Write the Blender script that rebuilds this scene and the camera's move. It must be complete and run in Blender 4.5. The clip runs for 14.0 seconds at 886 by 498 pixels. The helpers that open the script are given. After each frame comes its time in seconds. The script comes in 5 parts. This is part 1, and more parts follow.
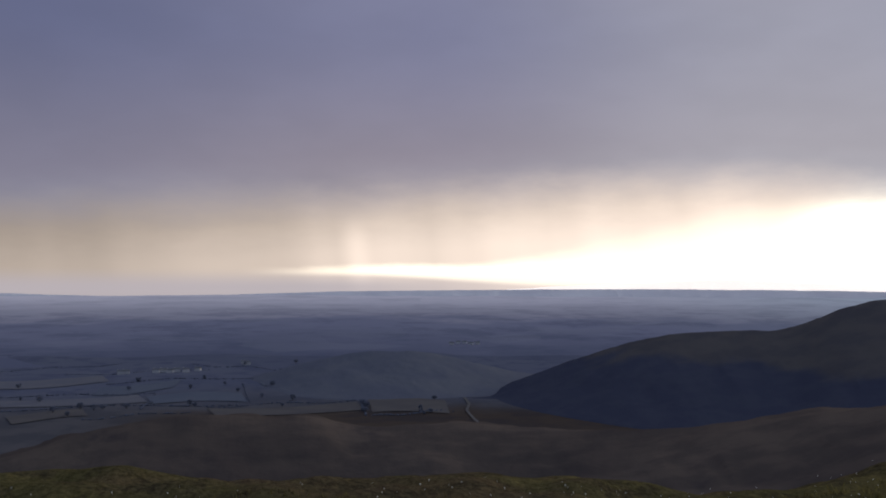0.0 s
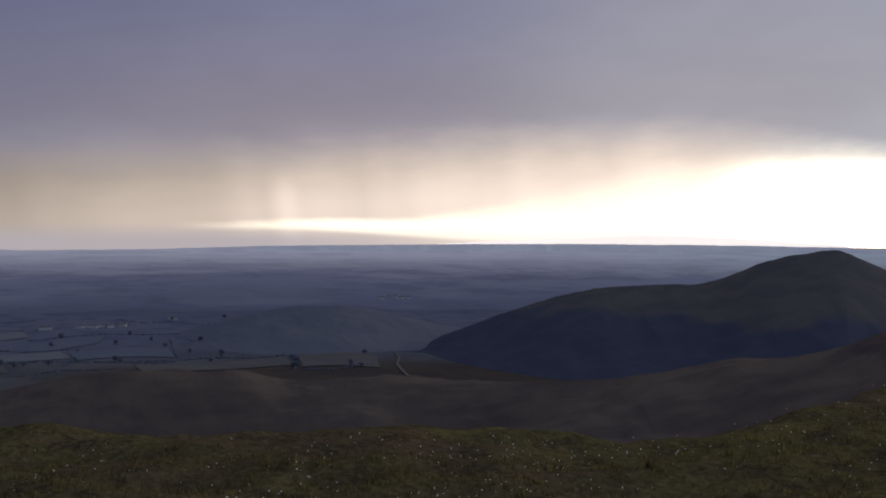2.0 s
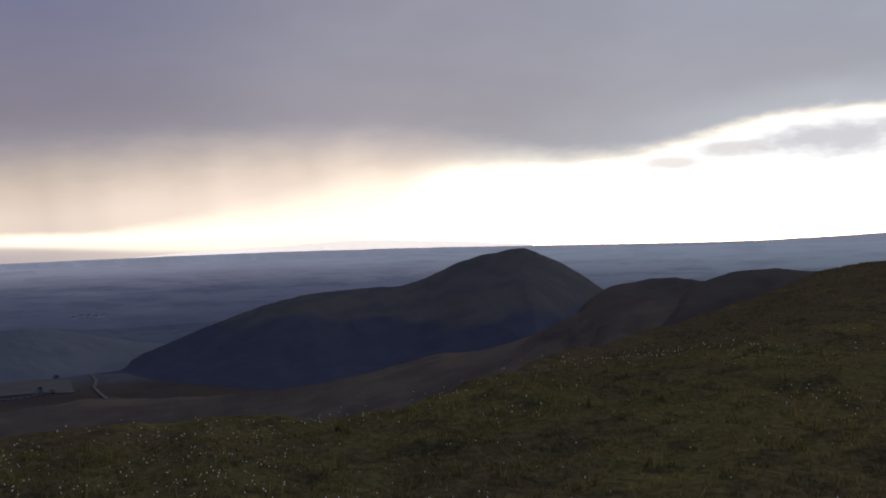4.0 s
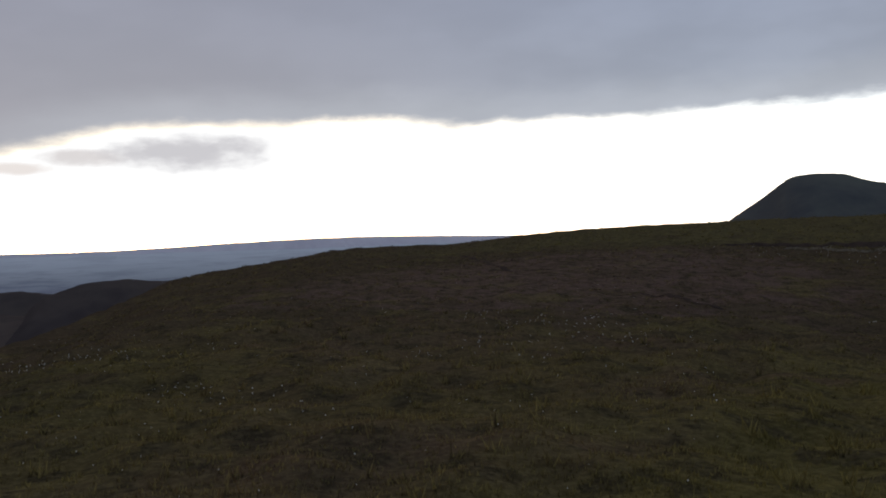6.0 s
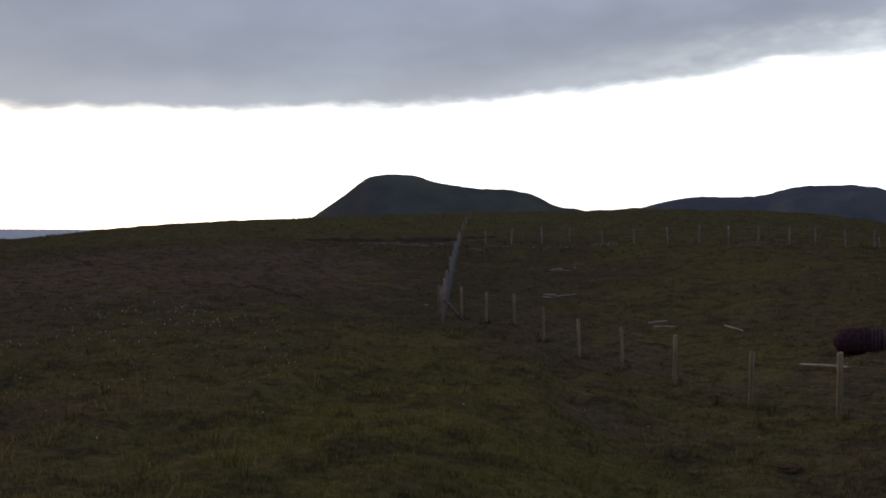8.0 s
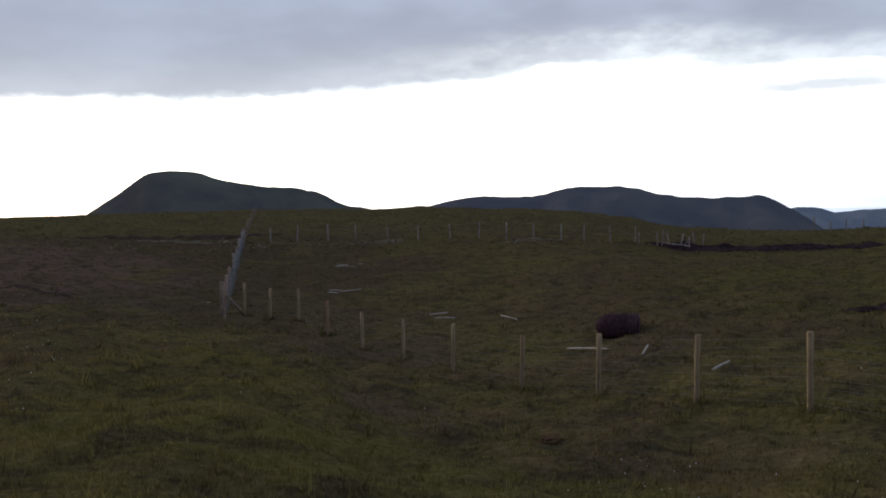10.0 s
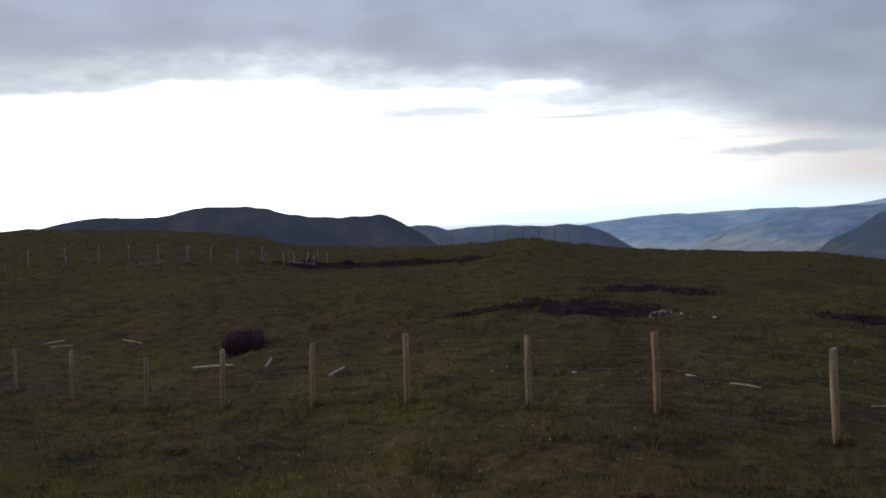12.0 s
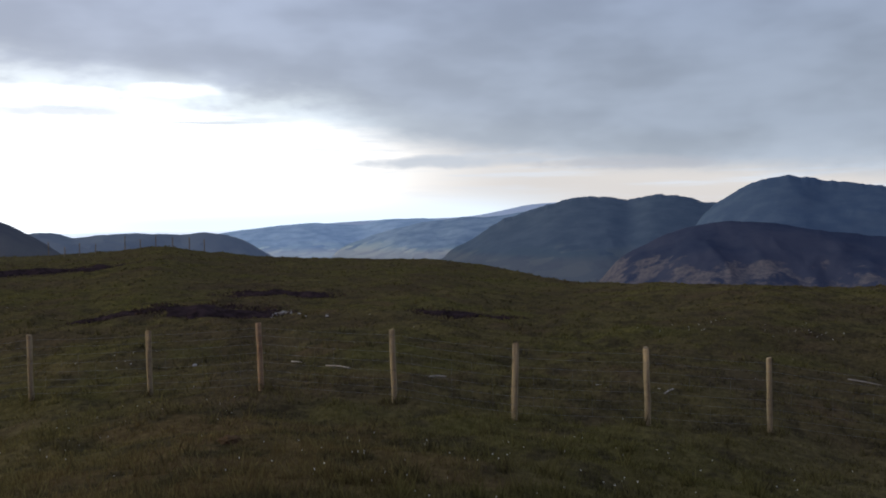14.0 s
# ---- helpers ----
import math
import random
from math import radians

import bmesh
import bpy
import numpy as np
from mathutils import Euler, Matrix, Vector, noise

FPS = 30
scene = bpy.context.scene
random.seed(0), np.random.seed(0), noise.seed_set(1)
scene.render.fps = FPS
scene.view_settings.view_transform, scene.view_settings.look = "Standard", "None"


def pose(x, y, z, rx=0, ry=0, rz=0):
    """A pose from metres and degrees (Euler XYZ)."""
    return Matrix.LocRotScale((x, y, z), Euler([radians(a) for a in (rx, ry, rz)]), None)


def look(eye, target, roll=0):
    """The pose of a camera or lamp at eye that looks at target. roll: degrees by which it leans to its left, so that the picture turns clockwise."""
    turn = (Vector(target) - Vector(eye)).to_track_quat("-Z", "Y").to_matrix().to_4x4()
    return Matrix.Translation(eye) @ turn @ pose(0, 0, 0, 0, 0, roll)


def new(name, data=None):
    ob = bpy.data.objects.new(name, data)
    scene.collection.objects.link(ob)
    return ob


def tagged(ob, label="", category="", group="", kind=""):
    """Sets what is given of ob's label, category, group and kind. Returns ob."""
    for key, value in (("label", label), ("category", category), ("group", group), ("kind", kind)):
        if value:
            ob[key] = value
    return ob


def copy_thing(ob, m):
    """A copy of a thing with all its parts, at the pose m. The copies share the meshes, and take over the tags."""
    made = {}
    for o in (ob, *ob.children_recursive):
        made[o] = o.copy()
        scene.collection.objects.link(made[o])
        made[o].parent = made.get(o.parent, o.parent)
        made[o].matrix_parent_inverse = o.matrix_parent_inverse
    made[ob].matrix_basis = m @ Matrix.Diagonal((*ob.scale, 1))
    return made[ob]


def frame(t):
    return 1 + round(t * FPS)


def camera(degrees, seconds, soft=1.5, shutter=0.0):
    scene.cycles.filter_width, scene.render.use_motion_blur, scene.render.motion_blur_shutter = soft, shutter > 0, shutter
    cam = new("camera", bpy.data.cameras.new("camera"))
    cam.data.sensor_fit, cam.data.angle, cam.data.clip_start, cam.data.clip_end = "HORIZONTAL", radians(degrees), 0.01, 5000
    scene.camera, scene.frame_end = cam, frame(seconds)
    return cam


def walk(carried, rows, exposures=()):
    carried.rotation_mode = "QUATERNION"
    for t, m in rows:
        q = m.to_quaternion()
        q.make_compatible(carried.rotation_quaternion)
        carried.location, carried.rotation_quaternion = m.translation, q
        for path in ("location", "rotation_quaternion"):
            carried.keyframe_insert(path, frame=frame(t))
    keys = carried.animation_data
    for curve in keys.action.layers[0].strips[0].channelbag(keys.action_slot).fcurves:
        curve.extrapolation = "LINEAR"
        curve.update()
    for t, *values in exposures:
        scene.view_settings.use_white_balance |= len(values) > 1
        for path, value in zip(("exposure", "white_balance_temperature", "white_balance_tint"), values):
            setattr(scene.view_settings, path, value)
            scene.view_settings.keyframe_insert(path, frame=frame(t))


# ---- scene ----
# ---------------------------------------------------------------- camera
# seconds, x, y, z, heading (clockwise from +y), tilt, roll
PATH = [
    (0.0, -2.40, 3.75, 1.90, -85.83, 2.15, 0.10),
    (0.5, -2.40, 3.75, 1.90, -85.86, 1.27, 0.20),
    (1.0, -2.40, 3.75, 1.90, -85.00, 0.14, 0.20),
    (1.5, -2.40, 3.75, 1.90, -83.18, -0.50, 0.20),
    (2.0, -2.40, 3.75, 1.90, -81.48, -0.68, 0.20),
    (2.2, -2.40, 3.75, 1.90, -80.70, -0.85, 0.10),
    (4.3, -0.77, 3.46, 1.71, -57.41, -0.39, -1.92),
    (4.6, -0.72, 3.44, 1.70, -50.60, -0.33, -1.71),
    (5.0, -0.78, 3.55, 1.72, -40.96, -0.47, -1.53),
    (5.5, -0.74, 3.35, 1.74, -31.10, -0.79, -1.72),
    (6.0, -0.60, 2.70, 1.76, -24.09, -1.13, -1.80),
    (6.5, -0.40, 1.62, 1.79, -15.90, -1.30, -0.97),
    (7.0, -0.20, 0.62, 1.78, -8.19, -1.22, -1.39),
    (7.5, -0.11, 0.30, 1.78, -3.04, -1.31, -1.18),
    (8.0, -0.10, 0.32, 1.79, 1.33, -2.09, -1.08),
    (8.2, -0.09, 0.30, 1.79, 2.61, -2.67, -1.10),
    (10.3, -0.00, -0.00, 1.65, 17.40, -2.21, -0.86),
    (10.5, -0.04, -0.15, 1.66, 19.52, -2.08, -0.81),
    (11.0, 0.02, -0.29, 1.66, 24.98, -1.85, -1.10),
    (11.5, 0.03, -0.45, 1.66, 30.37, -1.68, -1.53),
    (12.0, -0.28, -0.92, 1.66, 37.44, -1.67, -1.69),
    (12.5, -0.63, -1.80, 1.61, 43.15, -1.45, -1.65),
    (13.0, -1.23, -2.48, 1.63, 49.91, -1.33, -1.51),
    (13.3, -1.74, -2.71, 1.66, 53.70, -1.52, -1.24),
    (13.5, -1.64, -2.81, 1.63, 55.05, -1.46, -1.28),
    (14.0, -1.73, -2.82, 1.66, 59.75, -1.67, -1.17),
]


def aim(x, y, z, heading, tilt, roll):
    a, e = radians(heading), radians(tilt)
    way = Vector((math.sin(a) * math.cos(e), math.cos(a) * math.cos(e), math.sin(e)))
    return look((x, y, z), Vector((x, y, z)) + way, roll)


EYE = 1.65
cam = camera(51.66, 14.0, soft=1.9, shutter=0.0)
walk(cam, [(r[0], aim(*r[1:7])) for r in PATH],
     exposures=[(0.0, 0.2), (1.0, 0.13), (2.2, 0.1), (4.5, 0.0), (6.5, -0.08), (7.5, -0.08), (8.2, -0.05), (10.4, 0.38), (11.2, 0.36), (12.2, 0.30), (13.2, 0.24), (14.0, 0.42)])

# ---------------------------------------------------------------- world
SUN_AZ, SUN_EL = -38.0, 14.0


class Net:
    """Short hand for shader nodes."""

    def __init__(self, tree):
        self.tree = tree
        tree.nodes.clear()

    def add(self, kind, **props):
        node = self.tree.nodes.new(kind)
        for key, value in props.items():
            if key == "operation":
                node.operation = value
            elif key == "noise_dimensions":
                node.noise_dimensions = value
            elif key == "blend_type":
                node.blend_type = value
        return node

    def put(self, socket, value):
        if isinstance(value, bpy.types.NodeSocket):
            self.tree.links.new(value, socket)
        elif value is not None:
            socket.default_value = value

    def math(self, op, a, b=None, c=None):
        node = self.add("ShaderNodeMath", operation=op)
        for k, v in enumerate((a, b, c)):
            self.put(node.inputs[k], v)
        return node.outputs[0]

    def ramp(self, value, low, high, to_low=0.0, to_high=1.0):
        node = self.add("ShaderNodeMapRange")
        node.interpolation_type = "SMOOTHSTEP"
        for k, v in enumerate((value, low, high, to_low, to_high)):
            self.put(node.inputs[k], v)
        return node.outputs[0]

    def mix(self, fac, a, b, blend="MIX"):
        node = self.add("ShaderNodeMix")
        node.data_type = "RGBA"
        node.blend_type = blend
        self.put(node.inputs[0], fac)
        self.put(node.inputs[6], a if isinstance(a, bpy.types.NodeSocket) else (*a, 1.0))
        self.put(node.inputs[7], b if isinstance(b, bpy.types.NodeSocket) else (*b, 1.0))
        return node.outputs[2]

    def noise(self, vector, scale, detail=4.0, rough=0.55):
        node = self.add("ShaderNodeTexNoise")
        self.put(node.inputs["Vector"], vector)
        node.inputs["Scale"].default_value = scale
        node.inputs["Detail"].default_value = detail
        node.inputs["Roughness"].default_value = rough
        return node.outputs["Fac"]

    def combine(self, x, y, z):
        node = self.add("ShaderNodeCombineXYZ")
        for k, v in enumerate((x, y, z)):
            self.put(node.inputs[k], v)
        return node.outputs[0]

    def curve(self, value, points):
        """A smooth curve through (x, y) points, both from 0 to 1."""
        node = self.add("ShaderNodeFloatCurve")
        line = node.mapping.curves[0]
        while len(line.points) < len(points):
            line.points.new(0.5, 0.5)
        for p, (x, y) in zip(line.points, points):
            p.location = (x, y)
        node.mapping.update()
        self.put(node.inputs["Value"], value)
        return node.outputs[0]


def build_world():
    world = bpy.data.worlds.new("sky")
    scene.world = world
    world.use_nodes = True
    n = Net(world.node_tree)
    coords = n.add("ShaderNodeTexCoord").outputs["Generated"]
    split = n.add("ShaderNodeSeparateXYZ")
    n.put(split.inputs[0], coords)
    x, y, z = split.outputs
    az = n.math("MULTIPLY", n.math("ARCTAN2", x, y), 180 / math.pi)
    el = n.math("MULTIPLY", n.math("ARCSINE", z), 180 / math.pi)
    turn = n.math("DIVIDE", n.math("ADD", az, 180.0), 360.0)

    def by_heading(points, scale):
        full = [(-180.0, points[0][1]), *points, (180.0, points[-1][1])]
        return n.math("MULTIPLY", n.curve(turn, [((a + 180) / 360, v / scale) for a, v in full]), scale)

    # lower edge of the cloud sheet, degrees above the horizon by heading
    edge = by_heading([(-130, 3.6), (-112, 4.0), (-102, 4.6), (-92, 5.1), (-84, 5.5), (-77, 5.9), (-70, 6.0), (-64, 5.6), (-58, 4.9), (-54, 4.7), (-50, 5.2),
                       (-46, 6.0), (-42, 6.7), (-38, 6.8), (-34, 6.8), (-29, 6.8), (-22, 6.5), (-15, 6.6), (-8, 6.7), (0, 6.8), (8, 7.2), (16, 7.8), (25, 8.6),
                       (32, 7.8), (38, 7.0), (44, 6.6), (51, 6.1), (56, 5.2), (62, 4.3), (70, 3.4), (78, 2.9), (88, 2.2), (110, 1.0)], 12.0)
    stretched = n.combine(n.math("MULTIPLY", az, 0.06), n.math("MULTIPLY", el, 0.16), 3.1)
    billow = n.noise(stretched, 1.6, 4.0, 0.5)
    ragged = n.noise(stretched, 6.0, 5.0, 0.6)
    height = n.math("SUBTRACT", el, edge)
    height = n.math("ADD", height, n.math("MULTIPLY_ADD", billow, 0.9, -0.45))
    height = n.math("ADD", height, n.math("MULTIPLY_ADD", ragged, 1.0, -0.5))
    west = n.ramp(az, -46.0, -64.0)
    north_east = n.ramp(az, 16.0, 34.0)
    blur = n.math("MAXIMUM", west, n.math("MULTIPLY", north_east, 0.35))
    cover = n.ramp(height, n.math("MULTIPLY_ADD", blur, -1.3, -0.5), n.math("MULTIPLY_ADD", blur, 1.3, 0.55))

    # loose scraps and strands of cloud below the edge
    scrappy = n.noise(n.combine(n.math("MULTIPLY", az, 0.45), el, 6.2), 1.1, 4.0, 0.55)

    def patch(az0, el0, wide, tall, torn=1.5):
        u = n.math("POWER", n.math("DIVIDE", n.math("SUBTRACT", az, az0), wide), 2.0)
        v = n.math("POWER", n.math("DIVIDE", n.math("SUBTRACT", el, el0), tall), 2.0)
        body = n.math("SUBTRACT", 1.0, n.math("ADD", u, v))
        return n.math("ADD", body, n.math("MULTIPLY_ADD", scrappy, torn, -0.5 * torn))
    scraps = [(patch(az0, el0, wide, tall, 2.2), dense, shade_of) for az0, el0, wide, tall, dense, shade_of in (
        (-45.2, 4.9, 2.6, 0.5, 0.8, (0.68, 0.64, 0.64)), (-39.6, 5.2, 4.6, 1.0, 0.95, (0.62, 0.61, 0.64)), (-48.8, 4.3, 1.8, 0.35, 0.7, (0.78, 0.70, 0.66)),
        (37.5, 6.85, 3.8, 0.4, 0.75, (0.50, 0.55, 0.62)), (60.0, 3.75, 6.2, 0.4, 0.85, (0.42, 0.46, 0.52)), (72.0, 3.4, 6.0, 0.4, 0.6, (0.34, 0.36, 0.41)))]

    # cloud colour: bluer and darker to the west, mauve over the rain, mottled to the north-east
    mottle = n.ramp(az, -50.0, 60.0, 0.03, 0.12)
    soft_billow = n.noise(n.combine(n.math("MULTIPLY", az, 0.07), n.math("MULTIPLY", el, 0.17), 1.4), 1.9, 3.0, 0.5)
    shade = n.ramp(soft_billow, 0.3, 0.7, n.math("SUBTRACT", 1.0, mottle), n.math("ADD", 1.0, mottle))
    high = n.ramp(el, 4.5, 16.0)

    def stops(*tones):
        colour = tones[0][1]
        for (a0, _), (a1, tone) in zip(tones, tones[1:]):
            colour = n.mix(n.ramp(az, a0, a1), colour, tone)
        return colour
    tone = stops((-112, (0.195, 0.185, 0.245)), (-88, (0.265, 0.235, 0.275)), (-64, (0.360, 0.338, 0.372)), (-44, (0.400, 0.400, 0.440)), (-5, (0.385, 0.420, 0.490)))
    tone_high = stops((-112, (0.112, 0.124, 0.215)), (-88, (0.175, 0.182, 0.280)), (-64, (0.295, 0.296, 0.365)), (-44, (0.330, 0.345, 0.420)), (-5, (0.320, 0.362, 0.468)))
    cloud = n.mix(high, tone, tone_high)
    pale = n.math("MULTIPLY", n.ramp(height, 3.0, 0.2), n.ramp(az, -70.0, -30.0, 0.1, 0.5))
    cloud = n.mix(pale, cloud, (0.57, 0.60, 0.65))
    # thin bright cloud and streaks over the clear band to the north-east
    thin = n.math("MULTIPLY", n.math("MULTIPLY", n.ramp(height, 3.6, 0.6), n.ramp(az, 4.0, 24.0)), n.ramp(az, 62.0, 46.0))
    thin = n.math("MULTIPLY", thin, n.ramp(n.noise(stretched, 3.4, 4.0, 0.6), 0.34, 0.62, 0.15, 0.8))
    cloud = n.mix(thin, cloud, (0.74, 0.80, 0.84))
    for az0, el0, wide, tall in ((36.5, 7.9, 5.6, 0.5), (21.5, 8.7, 1.6, 0.22), (43.5, 8.2, 3.0, 0.5)):
        cloud = n.mix(n.ramp(patch(az0, el0, wide, tall, 2.0), -0.2, 1.0, 0.0, 0.85), cloud, (1.0, 1.02, 1.04))
    grey = n.math("MULTIPLY", shade, n.ramp(az, 35.0, 80.0, 1.0, 0.72))
    cloud = n.mix(1.0, cloud, n.combine(n.math("MULTIPLY", grey, n.ramp(az, 25.0, 80.0, 1.0, 0.93)), grey, n.math("MULTIPLY", grey, n.ramp(az, 25.0, 80.0, 1.0, 1.06))), "MULTIPLY")

    # the clear band under the cloud, with the sky's own light in it
    sky = n.add("ShaderNodeTexSky")
    sky.sky_type = "NISHITA"
    sky.sun_disc = False
    sky.sun_elevation, sky.sun_rotation = radians(SUN_EL), radians(SUN_AZ)
    glow = n.mix(0.08, (0, 0, 0), sky.outputs[0])
    clear = n.mix(1.0, n.mix(n.ramp(az, 38.0, 66.0), (1.5, 1.5, 1.5), (0.50, 0.48, 0.485)), n.mix(n.ramp(az, 30.0, 62.0, 0.0, 0.85), glow, (0, 0, 0)), "ADD")
    low_pale = n.math("MULTIPLY", n.math("MULTIPLY", n.ramp(el, 2.4, 0.2), n.ramp(az, 15.0, 45.0)), n.ramp(az, 72.0, 60.0))
    clear = n.mix(low_pale, clear, (0.68, 0.80, 0.92))

    # cream light and thin veils close under the cloud
    fringe = n.math("MULTIPLY", n.ramp(height, -1.5, 0.0), n.ramp(az, 5.0, -42.0, 0.05, 0.9))
    clear = n.mix(fringe, clear, (1.0, 0.92, 0.80))
    veil = n.noise(n.combine(n.math("MULTIPLY", az, 0.03), n.math("MULTIPLY", el, 0.5), 9.0), 3.0, 5.0, 0.6)
    veiled = n.math("MULTIPLY", n.math("MULTIPLY", n.ramp(veil, 0.45, 0.68), n.ramp(az, 10.0, 40.0)), n.ramp(height, -4.0, -0.3))
    clear = n.mix(veiled, clear, (0.56, 0.60, 0.66))

    # rain curtains to the west, lit from behind: dim at the cloud, creamy lower down, with paler shafts
    slant = n.math("MULTIPLY_ADD", el, 0.12, az)
    streak = n.noise(n.combine(slant, n.math("MULTIPLY", el, 0.03), 7.0), 0.13, 2.0, 0.5)
    fine = n.noise(n.combine(slant, n.math("MULTIPLY", el, 0.05), 2.0), 0.42, 2.0, 0.5)
    lit = n.math("ADD", n.ramp(streak, 0.3, 0.7, 0.90, 1.10), n.math("MULTIPLY_ADD", fine, 0.10, -0.05))
    lit = n.math("MULTIPLY", lit, n.ramp(az, -114.0, -66.0, 0.43, 1.05))
    lit = n.math("MULTIPLY", lit, n.ramp(height, -0.6, -3.6, 0.80, 1.06))
    shaft = n.math("MULTIPLY", n.ramp(n.math("ABSOLUTE", n.math("ADD", slant, 91.0)), 1.3, 0.0, 0.0, 0.16), n.ramp(el, 5.0, 2.5))
    lit = n.math("ADD", lit, shaft)
    rain = n.mix(1.0, (0.93, 0.775, 0.665), n.combine(lit, lit, lit), "MULTIPLY")
    top = by_heading([(-104, 0.7), (-97, 0.85), (-91, 1.1), (-84, 1.15), (-78, 1.35), (-74, 1.55), (-70, 1.9), (-66, 2.4), (-63, 2.9), (-61, 3.6), (-58, 5.0), (-54, 7.0)], 12.0)
    top = n.math("ADD", top, n.math("MULTIPLY_ADD", ragged, 0.5, -0.25))
    bottom = n.ramp(az, -92.0, -77.0, 0.54, -0.15)
    slit = n.math("MULTIPLY", n.ramp(n.math("SUBTRACT", el, bottom), -0.22, 0.2),
                  n.ramp(n.math("SUBTRACT", el, top), n.ramp(az, -86.0, -64.0, 0.25, 3.2), n.ramp(az, -86.0, -64.0, -0.3, -1.2)))
    slit = n.math("MULTIPLY", slit, n.ramp(az, -99.0, -87.5))
    rain = n.mix(slit, rain, (1.4, 1.24, 1.0))
    rain = n.mix(n.math("MULTIPLY", n.ramp(el, 1.0, -0.3), n.ramp(az, -74.0, -95.0, 0.25, 0.9)), rain, (0.42, 0.38, 0.41))
    curtain = n.ramp(n.math("ADD", az, n.math("MULTIPLY", el, -1.0)), -59.0, -70.0)
    band = n.mix(curtain, clear, rain)

    colour = n.mix(cover, band, cloud)
    for body, dense, shade_of in scraps:
        colour = n.mix(n.ramp(body, -1.0, -0.6), colour, (1.1, 1.1, 1.1), "DARKEN")
        colour = n.mix(n.math("MULTIPLY", n.ramp(body, -0.6, 0.9, 0.0, dense), n.ramp(height, 1.2, 0.2)), colour, shade_of)
    under = n.ramp(el, -0.5, -3.0)
    colour = n.mix(under, colour, (0.05, 0.055, 0.06))
    back = n.add("ShaderNodeBackground")
    n.put(back.inputs[0], colour)
    back.inputs[1].default_value = 1.0
    out = n.add("ShaderNodeOutputWorld")
    n.put(out.inputs[0], back.outputs[0])


build_world()
sun = new("sun", bpy.data.lights.new("sun", "SUN"))
sun.data.energy, sun.data.angle, sun.data.color = 0.5, radians(18), (1.0, 0.93, 0.82)
a, e = radians(SUN_AZ), radians(SUN_EL)
sun.matrix_world = look(Vector((math.sin(a) * math.cos(e), math.cos(a) * math.cos(e), math.sin(e))) * 50, (0, 0, 0))

# ---------------------------------------------------------------- materials


def material(name, colour_of, rough=0.9, bump=None, shine=0.0, glow=0.0):
    """colour_of(net, position) gives the base colour; bump: (scale, strength, distance)."""
    m = bpy.data.materials.new(name)
    m.use_nodes = True
    n = Net(m.node_tree)
    place = n.add("ShaderNodeNewGeometry").outputs["Position"]
    bsdf = n.add("ShaderNodeBsdfPrincipled")
    n.put(bsdf.inputs["Base Color"], colour_of(n, place))
    bsdf.inputs["Roughness"].default_value = rough
    bsdf.inputs["Specular IOR Level"].default_value = shine
    # glow: a hazy far ridge emits its own base colour
    if glow:
        n.put(bsdf.inputs["Emission Color"], bsdf.inputs["Base Color"].links[0].from_socket)
        bsdf.inputs["Emission Strength"].default_value = glow
    if bump:
        node = n.add("ShaderNodeBump")
        n.put(node.inputs["Height"], n.noise(place, bump[0], 5.0, 0.65))
        node.inputs["Strength"].default_value, node.inputs["Distance"].default_value = bump[1], bump[2]
        n.put(bsdf.inputs["Normal"], node.outputs[0])
    out = n.add("ShaderNodeOutputMaterial")
    n.put(out.inputs[0], bsdf.outputs[0])
    return m


